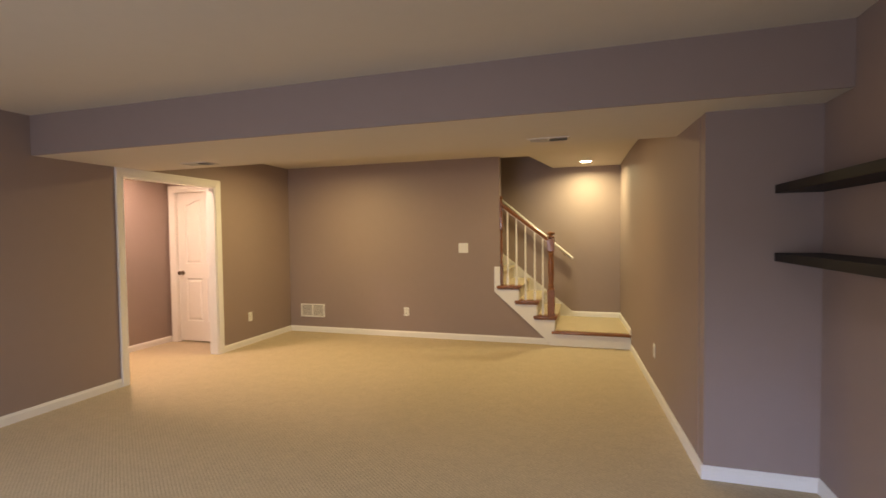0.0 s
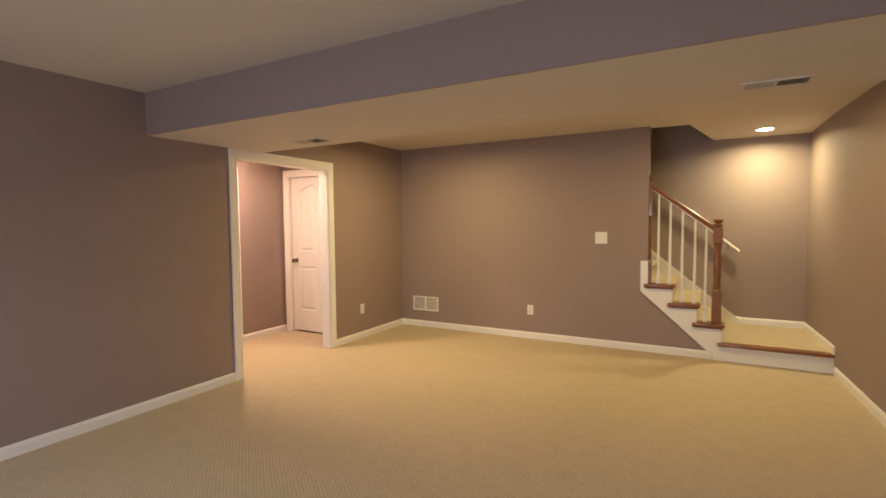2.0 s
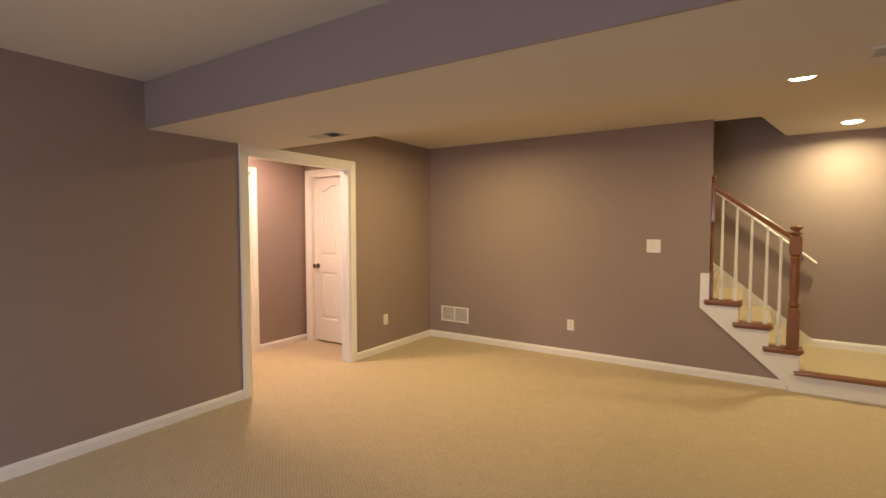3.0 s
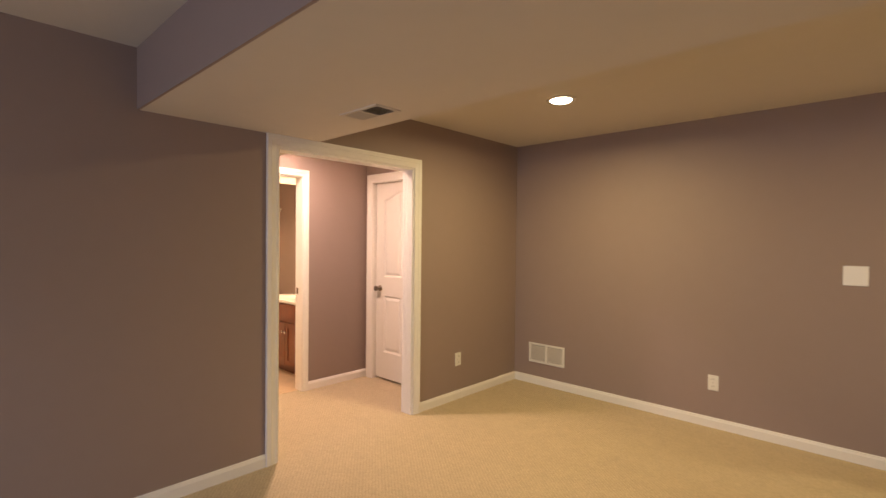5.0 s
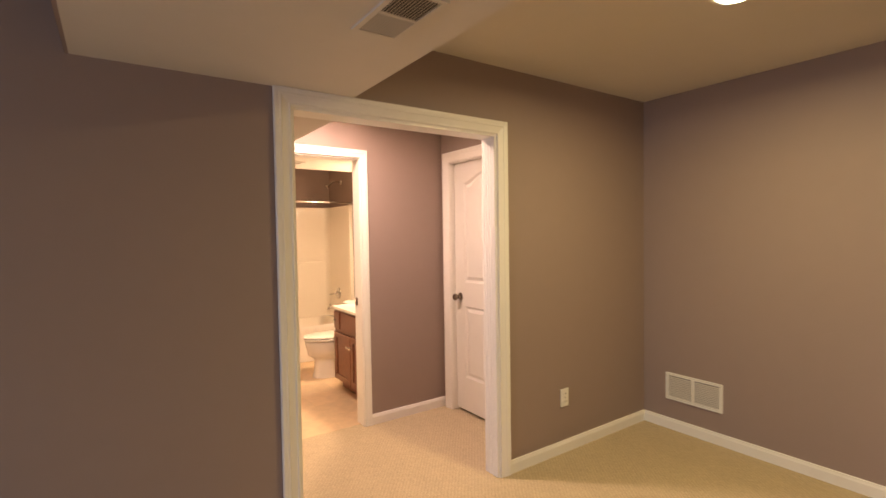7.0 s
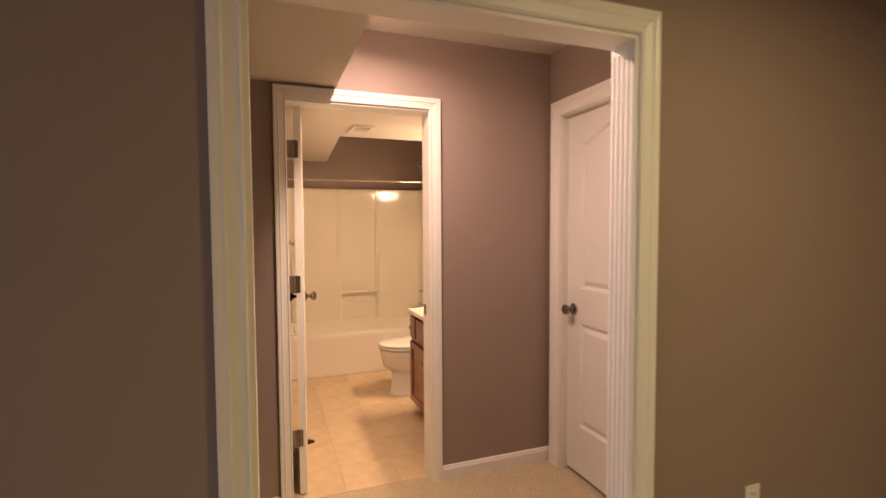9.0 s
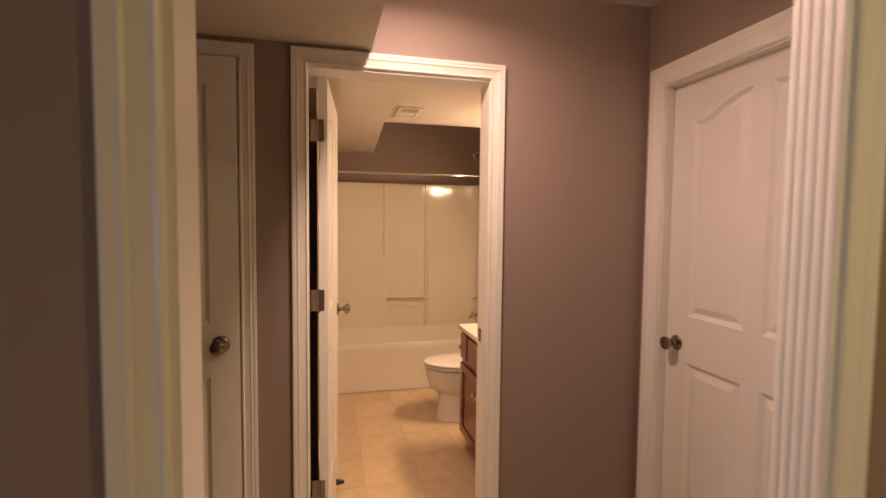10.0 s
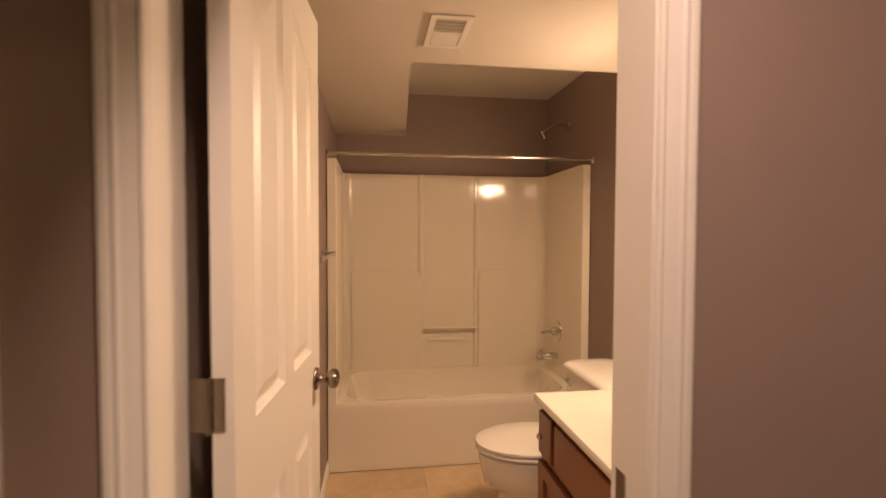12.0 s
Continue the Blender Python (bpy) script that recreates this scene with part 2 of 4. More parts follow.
structure("wall_stairwell", b, WALL, "taupe painted upper stairwell walls", "wall")

b = bm_new()
add_box(b, WX - 0.115, SX + 0.12, SOUTH - 0.1, 6.165, CEIL, CEIL + 0.12)
loft(b, [[(x0, y, z), (RX1 + 0.14, y, z), (RX1 + 0.14, y, CEIL + 0.12), (x0, y, CEIL + 0.12)] for x0, y, z in ((-0.42, 6.165, CEIL), (-0.185, 7.19, ALC))])
structure("ceiling", b, CEILING, "flat off-white painted drywall ceiling", "ceiling")
structure("ceiling_stairwell", box(-3.6, -0.1, 6.05, 7.31, 3.9, 4.0), CEILING, "off-white ceiling high over the stairs", "ceiling")

# the dropped beam: painted face, ceiling-white underside
BEAM0, BEAM1, BEAM2 = 2.61, 3.676, 3.612       # near edge, far edge at the west and at the east wall
structure("soffit_face", box(WX, SX, BEAM0 - 0.012, BEAM0, SOFF, CEIL), WALL, "taupe painted face of the dropped beam", "soffit")
structure("soffit", prism([(WX, BEAM0), (SX, BEAM0), (SX, BEAM2), (WX, BEAM1)], "z", SOFF, CEIL), CEILING, "off-white underside of the dropped beam", "soffit")

# hall
b = bm_new()
HX2 = HX - 0.115
add_box(b, HX2, HX, 0.5, CLO_Y0, 0, 2.6)
add_box(b, HX2, HX, CLO_Y0, CLO_Y1, 2.04, 2.6)
add_box(b, HX2, HX, CLO_Y1, BATH_Y0, 0, 2.6)
add_box(b, HX2, HX, BATH_Y0, BATH_Y1, 2.045, 2.6)
add_box(b, HX2, HX, BATH_Y1, HN + 0.115, 0, 2.6)
structure("wall_hall_west", b, WALL, "taupe painted hall wall with two doorways", "wall")
b = bm_new()
add_box(b, HX, ND_X0, HN, HN + 0.115, 0, 2.6)
add_box(b, ND_X1, WX - 0.115, HN, HN + 0.115, 0, 2.6)
add_box(b, ND_X0, ND_X1, HN, HN + 0.115, 2.04, 2.6)
structure("wall_hall_north", b, WALL, "taupe painted hall wall around a closed door", "wall")
# unseen end wall, placed far south so less light bounces into the hall
structure("wall_hall_south", box(HX, WX - 0.115, 0.38, 0.5, 0, 2.6), WALL, "unseen taupe painted end wall of the hall, set back to cut bounce light", "wall")
structure("ceiling_hall", box(HX, WX - 0.115, 0.5, HN, CEIL - 0.018, CEIL + 0.1), CEILING, "off-white hall ceiling", "ceiling")
structure("soffit_hall", box(HX, WX - 0.115, 2.62, 3.765, SOFF, CEIL - 0.018), CEILING, "off-white dropped hall soffit", "soffit")

# unseen shells added behind the shut doors to keep sky light out
b = box(HX2 - 0.7, HX2 - 0.6, 2.6, 3.43, 0, 2.6)
add_box(b, HX2 - 0.6, HX2, 2.6, 2.7, 0, 2.6)
structure("wall_closet", b, WALL, "unseen taupe painted closet walls added to block outside light", "wall")
b = box(HX, HX + 0.1, HN + 0.115, 6.17, 0, 2.6)
add_box(b, HX + 0.1, WX - 0.115, 6.055, 6.17, 0, 2.6)
structure("wall_door_backing", b, WALL, "unseen taupe painted walls added behind the hall door to block outside light", "wall")
structure("ceiling_door_backing", box(HX, WX - 0.115, HN + 0.115, 6.17, 2.5, 2.6), CEILING, "unseen off-white ceiling added behind the hall door to block outside light", "ceiling")
structure("ceiling_closet", box(HX2 - 0.7, HX2, 2.6, 3.43, 2.5, 2.6), CEILING, "unseen off-white closet ceiling added to block outside light", "ceiling")

# bathroom
BL, BR, BB = 3.545, 5.137, -8.03
structure("wall_bath_left", add_box(box(BB, -5.80, BL - 0.115, BL, 0, 2.6), -5.80, HX2, BL - 0.115, 3.500, 0, 2.6), WALL, "taupe painted bathroom wall", "wall")
structure("wall_bath_right", box(BB, HX2, BR, BR + 0.115, 0, 2.6), WALL, "taupe painted bathroom wall above the vanity", "wall")
structure("wall_bath_back", box(BB - 0.115, BB, BL - 0.115, BR + 0.115, 0, 2.6), WALL, "taupe painted wall behind the bathtub", "wall")
structure("ceiling_bath", box(BB, HX2, BL, BR, 2.422, 2.55), CEILING, "off-white ceiling over the bathtub", "ceiling")
b = box(-6.50, HX2, BL, BR, 2.115, 2.422)
add_box(b, -5.80, HX2, 3.499, BL, 2.115, 2.422)
prism([(BB, BL), (-6.50, BL), (-6.50, 3.972), (BB, 4.045)], "z", 2.115, 2.422, b)
structure("soffit_bath", b, CEILING, "off-white dropped bathroom ceiling", "soffit")
bath_floor = structure("floor_bath", add_box(box(BB, HX - 0.06, BL, BR, -0.12, -0.004), -5.80, HX - 0.06, 3.500, BL, -0.12, -0.004), GROUT, "beige tile-pattern bathroom floor", "floor")


# ---- trim ----
def base_run(name, x0, y0, x1, y1, nx, ny, z=0.0, h=0.080):
    """A baseboard along a wall's foot; (nx, ny) points into the room."""
    prof = [(0, 0), (0.013, 0), (0.013, h - 0.022), (0.009, h - 0.012), (0.007, h - 0.003), (0.004, h), (0, h)]
    bm = loft(bm_new(), [[(x + nx * u, y + ny * u, z + v) for u, v in prof] for x, y in ((x0, y0), (x1, y1))])
    return structure(name, bm, TRIM, "white painted wooden baseboard", "baseboard")


CAS = [(0, 0), (0, 0.010), (0.006, 0.014), (0.014, 0.010), (0.022, 0.011), (0.045, 0.015), (0.052, 0.019), (0.062, 0.017), (0.070, 0.019), (0.082, 0.019), (0.085, 0.016), (0.085, 0)]


def casing(name, axis, wall, side, a0, a1, top, width=0.085, label="white moulded door casing"):
    """Three mitred casing pieces round an opening, on the face at `wall`, pointing to `side`. axis: the wall's normal."""
    def at(u, d, z):
        return (wall + side * d, u, z) if axis == "x" else (u, wall + side * d, z)
    k = width / 0.085
    whole = tagged(new(name), label, "casing", kind="structure")
    for nm, p, q in (("side_piece", (a0, 0.0, -1, 0), (a0, top, -1, 1)), ("side_piece", (a1, 0.0, 1, 0), (a1, top, 1, 1)), ("head_piece", (a0, top, -1, 1), (a1, top, 1, 1))):
        rings = [[at(e[0] + e[2] * u * k, d + 0.001, e[1] + e[3] * u * k) for u, d in CAS] for e in (p, q)]
        part(nm, loft(bm_new(), rings), TRIM, whole)
    return whole


def jamb(name, axis, w0, w1, a0, a1, top, t=0.018, flutes=0):
    """The lining of an opening between the wall faces w0 and w1."""
    def bx(bm, u0, u1, z0, z1):
        return add_box(bm, w0, w1, u0, u1, z0, z1) if axis == "x" else add_box(bm, u0, u1, w0, w1, z0, z1)
    whole = tagged(new(name), "white painted jamb lining", "jamb", kind="structure")
    part("side_lining", bx(bm_new(), a0, a0 + t, 0, top - t), TRIM, whole)
    part("side_lining", bx(bm_new(), a1 - t, a1, 0, top - t), TRIM, whole)
    part("head_lining", bx(bm_new(), a0, a1, top - t, top), TRIM, whole)
    for i in range(flutes):
        c = w0 + (w1 - w0) * (i + 0.5) / flutes
        for u1 in (a1 - t,):
            part("reeded_strip", prism([(c + 0.0098 * math.cos(radians(a)), u1 - 0.0035 * math.sin(radians(a))) for a in range(0, 181, 20)], "z", 0.005, top - t - 0.03), TRIM, whole, smooth=True)
    return whole


jamb("jamb_opening", "x", WX - 0.116, WX + 0.001, OPEN_Y0, OPEN_Y1, OPEN_Z, flutes=5)
casing("trim_opening", "x", WX, 1, OPEN_Y0 + 0.004, OPEN_Y1 - 0.004, OPEN_Z - 0.004, 0.076)
casing("trim_opening_hall", "x", WX - 0.115, -1, OPEN_Y0 + 0.004, OPEN_Y1 - 0.004, OPEN_Z - 0.004, 0.07)
jamb("jamb_bath", "x", HX2 - 0.001, HX + 0.001, BATH_Y0, BATH_Y1, 2.045)
casing("trim_bath", "x", HX, 1, BATH_Y0 + 0.017, BATH_Y1 - 0.014, 2.036, 0.059)
jamb("jamb_closet", "x", HX2 - 0.001, HX + 0.001, CLO_Y0 - 0.01, CLO_Y1 + 0.01, 2.045, 0.015)
casing("trim_closet", "x", HX, 1, CLO_Y0, CLO_Y1, 2.036, 0.052)
jamb("jamb_north_door", "y", HN - 0.001, HN + 0.116, ND_X0 - 0.01, ND_X1 + 0.01, 2.045, 0.015)
casing("trim_north_door", "y", HN, -1, ND_X0 - 0.001, ND_X1 - 0.0, 2.036, 0.085)

base_run("baseboard_west", WX, SOUTH, WX, OPEN_Y0 - 0.072, 1, 0)
base_run("baseboard_west_far", WX, OPEN_Y1 + 0.074, WX, NY, 1, 0)
base_run("baseboard_north", WX + 0.013, NY, -0.17, NY, 0, -1)
base_run("baseboard_east", RX0, NICHE_Y, east_x(5.97), 5.97, -1, 0)
base_run("baseboard_return", RX0 - 0.013, NICHE_Y, SX, NICHE_Y, 0, -1)
base_run("baseboard_shelf_side", SX, SOUTH, SX, NICHE_Y - 0.013, -1, 0)
base_run("baseboard_hall_west", HX, BATH_Y1 + 0.046, HX, HN, 1, 0)
base_run("baseboard_hall_gap", HX, CLO_Y1 + 0.053, HX, BATH_Y0 - 0.043, 1, 0)
base_run("baseboard_bath_left", -7.255, BL, -5.81, BL, 0, 1)
base_run("baseboard_bath_right", -7.255, BR, -6.21, BR, 0, -1)
base_run("baseboard_landing_back", 0.09, 7.19, RX1, 7.19, 0, -1, 0.18)
base_run("baseboard_landing_east", east_x(6.0), 6.0, RX1, 7.177, -1, 0, 0.18)

# assumed patio door in the south wall, unseen, added around the daylight lamp
pd = tagged(new("window_assumed"), "unseen assumed white patio door frame, added around the daylight lamp", "patio door", kind="structure")
for x0, x1 in ((-2.65, -2.59), (-1.74, -1.66), (-0.81, -0.75)):
    part("stile", box(x0, x1, SOUTH - 0.09, SOUTH - 0.04, 0, 2.08), TRIM, pd)
part("head_rail", box(-2.59, -0.81, SOUTH - 0.09, SOUTH - 0.04, 2.0, 2.08), TRIM, pd)
part("bottom_rail", box(-2.59, -0.81, SOUTH - 0.09, SOUTH - 0.04, 0, 0.1), TRIM, pd)


# ---- ceiling cans ----
def can_light(x, y, z):
    t = thing("recessed_light", pose(x, y, z), "lit recessed can light with white trim ring in the ceiling", "ceiling light", "recessed lights")
    n = 28
    rings = [[(r * math.cos(2 * math.pi * i / n), r * math.sin(2 * math.pi * i / n), h) for i in range(n)] for r, h in ((0.075, 0.0), (0.076, -0.006), (0.093, -0.007), (0.099, -0.003), (0.099, 0.0))]
    part("trim_ring", loft(bm_new(), rings, close=False), TRIM, t, "white trim ring", smooth=True)
    part("lamp_face", lathe([(0.074, -0.0005), (0.073, -0.008), (0.066, -0.014), (0.042, -0.018), (0.012, -0.020)], n), LAMPGLASS, t, "glowing lamp", smooth=True)
    return t


# COOL_SPOTS get fixtures too, all unseen; the second is only an added fill
for lx, ly, lz in CAN_SPOTS + COOL_SPOTS:
    can_light(lx, ly, lz)
can_light(-4.62, 3.875, CEIL - 0.018)


# ---- vents, outlets, switch plates ----
def ceiling_vent(x0, x1, y0, y1, z, label):
    t = thing("ceiling_vent", pose((x0 + x1) / 2, (y0 + y1) / 2, z), label, "vent", "ceiling vents")
    w, d = (x1 - x0) / 2, (y1 - y0) / 2
    # flat dark sheet whose colour stands in for the shade behind the slats
    part("backing", box(-w + 0.012, w - 0.012, -d + 0.012, d - 0.012, -0.003, -0.001), mat("register_shade", (0.085, 0.075, 0.065), 0.8), t)
    b = bm_new()
    for a in ((-w, w, -d, -d + 0.018), (-w, w, d - 0.018, d), (-w, -w + 0.018, -d + 0.018, d - 0.018), (w - 0.018, w, -d + 0.018, d - 0.018), (-0.006, 0.006, -d + 0.018, d - 0.018)):
        add_box(b, *a, -0.0065, 0.0)
    part("frame", b, CEILING, t)
    for half in (-1, 1):
        for i in range(12):
            yy = -d + 0.024 + (2 * d - 0.048) * i / 11
            u0, u1 = (-w + 0.018, -0.006) if half < 0 else (0.006, w - 0.018)
            s = 0.003 * half
            part("slat", prism([(yy - s, -0.0062), (yy - s + 0.0015, -0.0062), (yy + s + 0.0015, -0.0030), (yy + s, -0.0030)], "x", u0, u1), VENTSLAT, t)
    return t


ceiling_vent(-3.265, -2.955, 3.350, 3.512, SOFF, "off-white metal supply register in the soffit")
ceiling_vent(-0.10, 0.20, 3.318, 3.460, SOFF, "off-white metal supply register in the soffit")

rv = thing("return_vent", pose(-3.603, NY, 0.319), "white metal return air grille low on the wall", "vent")
b = bm_new()
for a in ((-0.2, 0.2, 0.078, 0.098), (-0.2, 0.2, -0.098, -0.078), (-0.2, -0.178, -0.078, 0.078), (0.178, 0.2, -0.078, 0.078), (-0.011, 0.011, -0.078, 0.078)):
    add_box(b, a[0], a[1], -0.012, -0.001, a[2], a[3], 0.002)
part("frame", b, PLASTIC, rv)
part("backing", box(-0.178, 0.178, -0.0035, -0.0015, -0.078, 0.078), mat("vent_shadow", (0.20, 0.19, 0.18), 0.7), rv)
for u0, u1 in ((-0.178, -0.011), (0.011, 0.178)):
    for i in range(12):
        zz = -0.072 + 0.0125 * i
        part("slat", prism([(-0.010, zz - 0.003), (-0.0088, zz - 0.0035), (-0.004, zz + 0.0045), (-0.0052, zz + 0.005)], "x", u0, u1), METALVENT, rv)


def outlet(m, label):
    t = thing("wall_outlet", m, label, "outlet", "outlets")
    part("cover_plate", box(-0.038, 0.038, -0.007, -0.001, -0.06, 0.06, 0.003), PLASTIC, t)
    for s in (-1, 1):
        r = part("receptacle", box(-0.017, 0.017, -0.010, -0.0065, s * 0.026 - 0.014, s * 0.026 + 0.014, 0.002), PLASTIC, t)
        for dx in (-0.006, 0.006):
            part("slot", box(dx - 0.0015, dx + 0.0015, -0.0106, -0.0099, s * 0.026 - 0.003, s * 0.026 + 0.007), DARK, r)
    part("screw", lathe([(0.003, 0), (0.003, 0.001), (0.001, 0.002)], 10), NICKEL, t, m=pose(0, -0.007, 0, 90))
    return t


outlet(pose(-2.11, NY, 0.353), "white duplex outlet on the taupe wall")
outlet(pose(WX, 5.145, 0.365, 0, 0, 90), "white duplex outlet on the taupe wall")
outlet(pose(east_x(4.45), 4.45, 0.371, 0, 0, -90 + 2.1), "white duplex outlet on the taupe wall")

sp = thing("switch_plate", pose(-1.281, NY, 1.241), "white blank double-gang wall plate", "wall plate")
part("cover_plate", box(-0.066, 0.066, -0.007, -0.001, -0.066, 0.066, 0.003), PLASTIC, sp)
for dx in (-0.023, 0.023):
    part("screw", lathe([(0.003, 0), (0.003, 0.001), (0.001, 0.002)], 10), PLASTIC, sp, m=pose(dx, -0.007, 0.03, 90))

# ---- floating shelves ----
for zc in (1.662, 1.290):
    tagged(part("floating_shelf", box(1.303, SX - 0.001, 1.35, NICHE_Y - 0.003, zc - 0.022, zc + 0.024, 0.003), BLACK), "black floating shelf fixed to the taupe wall", "shelf", "floating shelves")

# ---- stairs ----
RISE = [0.18, 0.365, 0.555, 0.745]
RISER_X = [-0.088, -0.312, -0.548]
RUN = 0.235
ST0, ST1 = 6.02, 7.175
stairs = thing("staircase", pose(0, 0, 0), "carpeted stairs with oak nosings and white skirt boards", "stairs")
ex0, ex1 = east_x(6.0), east_x(7.17)
part("landing_riser", prism([(-0.16, 6.02), (ex0 - 0.001, 6.02), (ex0 - 0.001, 6.06), (-0.16, 6.06)], "z", 0.001, 0.150), TRIM, stairs, "white painted riser")
part("landing_base_strip", box(-0.15, ex0 - 0.002, 6.010, 6.0195, 0.001, 0.018), TRIM, stairs)
part("landing_nosing", add_box(bm_new(), -0.125, ex0 - 0.003, 5.985, 6.075, 0.1505, 0.182, 0.010), OAK, stairs, "stained oak landing nosing", smooth=True)
part("landing_carpet", prism([(-0.60, 6.0755), (ex0 - 0.002, 6.0755), (ex1 - 0.002, 7.188), (-0.60, 7.188)], "z", 0.02, 0.184), CARPET, stairs, "beige carpet")
NSTEP = 11
for i in range(NSTEP):
    xr = RISER_X[i] if i < 3 else RISER_X[2] - RUN * (i - 2)
    xb = RISER_X[i + 1] if i < 2 else RISER_X[2] - RUN * (i - 1)
    z0 = RISE[i] if i < 3 else RISE[3] + 0.19 * (i - 3)
    z1 = z0 + 0.19 if i >= 3 else RISE[i + 1]
    inner = 6.175
    # carpet wraps tread and riser with a soft bullnose
    prof = [(xb - 0.02, z0 - 0.02), (xr, z0 - 0.02), (xr + 0.004, z1 - 0.045)]
    prof += [(xr + 0.008 + 0.018 * math.sin(a), z1 - 0.017 - 0.018 * math.cos(a)) for a in (0.2, 0.9, 1.57, 2.2, 2.8)] + [(xb - 0.02, z1 + 0.001)]
    part("carpeted_step", prism(prof, "y", inner, ST1), CARPET, stairs, "beige carpet over tread and riser", smooth=True)
    if i < 3:
        part("riser_end", box(xb - 0.005, xr, 6.062, inner - 0.001, z0 + 0.001, z1 - 0.030), TRIM, stairs)
        part("tread_end", add_box(bm_new(), xb - 0.045, xr + 0.030, 6.005, inner + 0.02, z1 - 0.030, z1 + 0.003, 0.010), OAK, stairs, "stained oak tread end", smooth=True)
        part("cove_strip", box(xb - 0.035, xr + 0.012, 6.020, 6.0325, z1 - 0.046, z1 - 0.0305, 0.003), OAK, stairs)
# outer skirt board, cut to the steps
LOWER = (0.668 - 0.036) / (-0.862 + 0.165)
b = bm_new()
for x0, x1, zt in ((-0.862, -0.787, 0.995), (-0.787, -0.548, 0.714), (-0.548, -0.312, 0.524), (-0.312, -0.165, 0.334)):
    prism([(x0, 0.036 + LOWER * (x0 + 0.165)), (x1, 0.036 + LOWER * (x1 + 0.165)), (x1, zt), (x0, zt)], "y", 6.0335, 6.0545, b)
add_box(b, -0.165, -0.089, 6.0335, 6.0545, 0.002, 0.334)
part("skirt_board", b, TRIM, stairs, "white painted outer skirt board")
# inner skirt along the back wall
b = prism([(0.095, 0.18), (0.095, 0.262), (0.075, 0.272), (-2.7, 0.272 + 2.775 * 0.834), (-2.7, 0.18 + 2.6 * 0.834), (-0.1, 0.15)], "y", 7.176, 7.189)
part("inner_skirt", b, TRIM, stairs, "white painted inner skirt board")

rail = thing("stair_railing", pose(0, 0, 0.37), "oak stair railing with turned newel and white balusters", "railing")

NY0 = 6.105
np_ = part("newel_post", add_box(bm_new(), -0.045, 0.045, -0.045, 0.045, 0.0, 0.34, 0.004), OAK, rail, "turned oak newel post", m=pose(-0.137, NY0, -0.005))
part("turned_shaft", lathe([(0.044, 0.34), (0.036, 0.355), (0.030, 0.362), (0.041, 0.375), (0.041, 0.385), (0.033, 0.40), (0.028, 0.42), (0.034, 0.47), (0.038, 0.55), (0.036, 0.66), (0.031, 0.74), (0.029, 0.77), (0.038, 0.785), (0.038, 0.795), (0.031, 0.81), (0.044, 0.825)], 24), OAK, np_, smooth=True)
part("upper_block", add_box(bm_new(), -0.045, 0.045, -0.045, 0.045, 0.825, 0.985, 0.006), OAK, np_)
part("finial", lathe([(0.030, 0.985), (0.030, 0.995), (0.046, 1.005), (0.046, 1.018), (0.026, 1.026), (0.024, 1.034), (0.040, 1.045), (0.047, 1.058), (0.044, 1.070), (0.028, 1.079), (0.006, 1.082)], 24), OAK, np_, smooth=True)
hw = part("half_newel", add_box(bm_new(), -0.012, 0.018, -0.04, 0.04, 0.0, 0.26, 0.003), OAK, rail, "oak half newel against the wall end", m=pose(-0.776, NY0, 0.38))
part("turned_shaft", lathe([(0.018, 0.26), (0.013, 0.28), (0.020, 0.30), (0.020, 0.31), (0.012, 0.33), (0.017, 0.45), (0.013, 0.62), (0.012, 0.68), (0.020, 0.70), (0.020, 0.71), (0.014, 0.73)], 16), OAK, hw, smooth=True)
part("upper_block", add_box(bm_new(), -0.012, 0.018, -0.04, 0.04, 0.73, 1.10, 0.003), OAK, hw)
part("finial", lathe([(0.016, 1.10), (0.022, 1.115), (0.012, 1.125), (0.020, 1.145), (0.018, 1.165), (0.004, 1.175)], 16), OAK, hw, smooth=True)
SL = (1.376 - 1.838) / (-0.172 + 0.774)


def rail_z(x):
    return 1.838 + SL * (x + 0.774)


sect = [(-0.022, -0.062), (0.022, -0.062), (0.024, -0.045), (0.030, -0.030), (0.031, -0.014), (0.022, -0.003), (0.0, 0.0), (-0.022, -0.003), (-0.031, -0.014), (-0.030, -0.030), (-0.024, -0.045)]
part("handrail", loft(bm_new(), [[(x, NY0 + u, rail_z(x) + v - 0.37) for u, v in sect] for x in (-0.76, -0.18)]), OAK, rail, "stained oak handrail", smooth=True)
part("fillet", loft(bm_new(), [[(x, NY0 + u, rail_z(x) + v - 0.37) for u, v in ((-0.017, -0.071), (0.017, -0.071), (0.017, -0.0622), (-0.017, -0.0622))] for x in (-0.757, -0.184)]), TRIM, rail, "white painted strip under the handrail")
for bx_, zt in ((-0.694, 0.745), (-0.579, 0.745), (-0.462, 0.555), (-0.343, 0.555), (-0.240, 0.365)):
    top = rail_z(bx_) - 0.066 - zt
    bl = part("baluster", add_box(bm_new(), -0.015, 0.015, -0.015, 0.015, 0.0, 0.11, 0.002), TRIM, rail, "white turned baluster", m=pose(bx_, NY0, zt + 0.002 - 0.37))
    part("turned_shaft", lathe([(0.014, 0.11), (0.010, 0.118), (0.010, 0.124), (0.0165, 0.132), (0.0165, 0.138), (0.010, 0.146), (0.0095, 0.155), (0.0155, 0.20), (0.013, 0.32), (0.010, top * 0.85), (0.009, top)], 14), TRIM, bl, smooth=True)

wr = thing("wall_handrail", pose(0.105, 7.12, 1.05), "white painted handrail bracketed to the stair wall", "handrail")
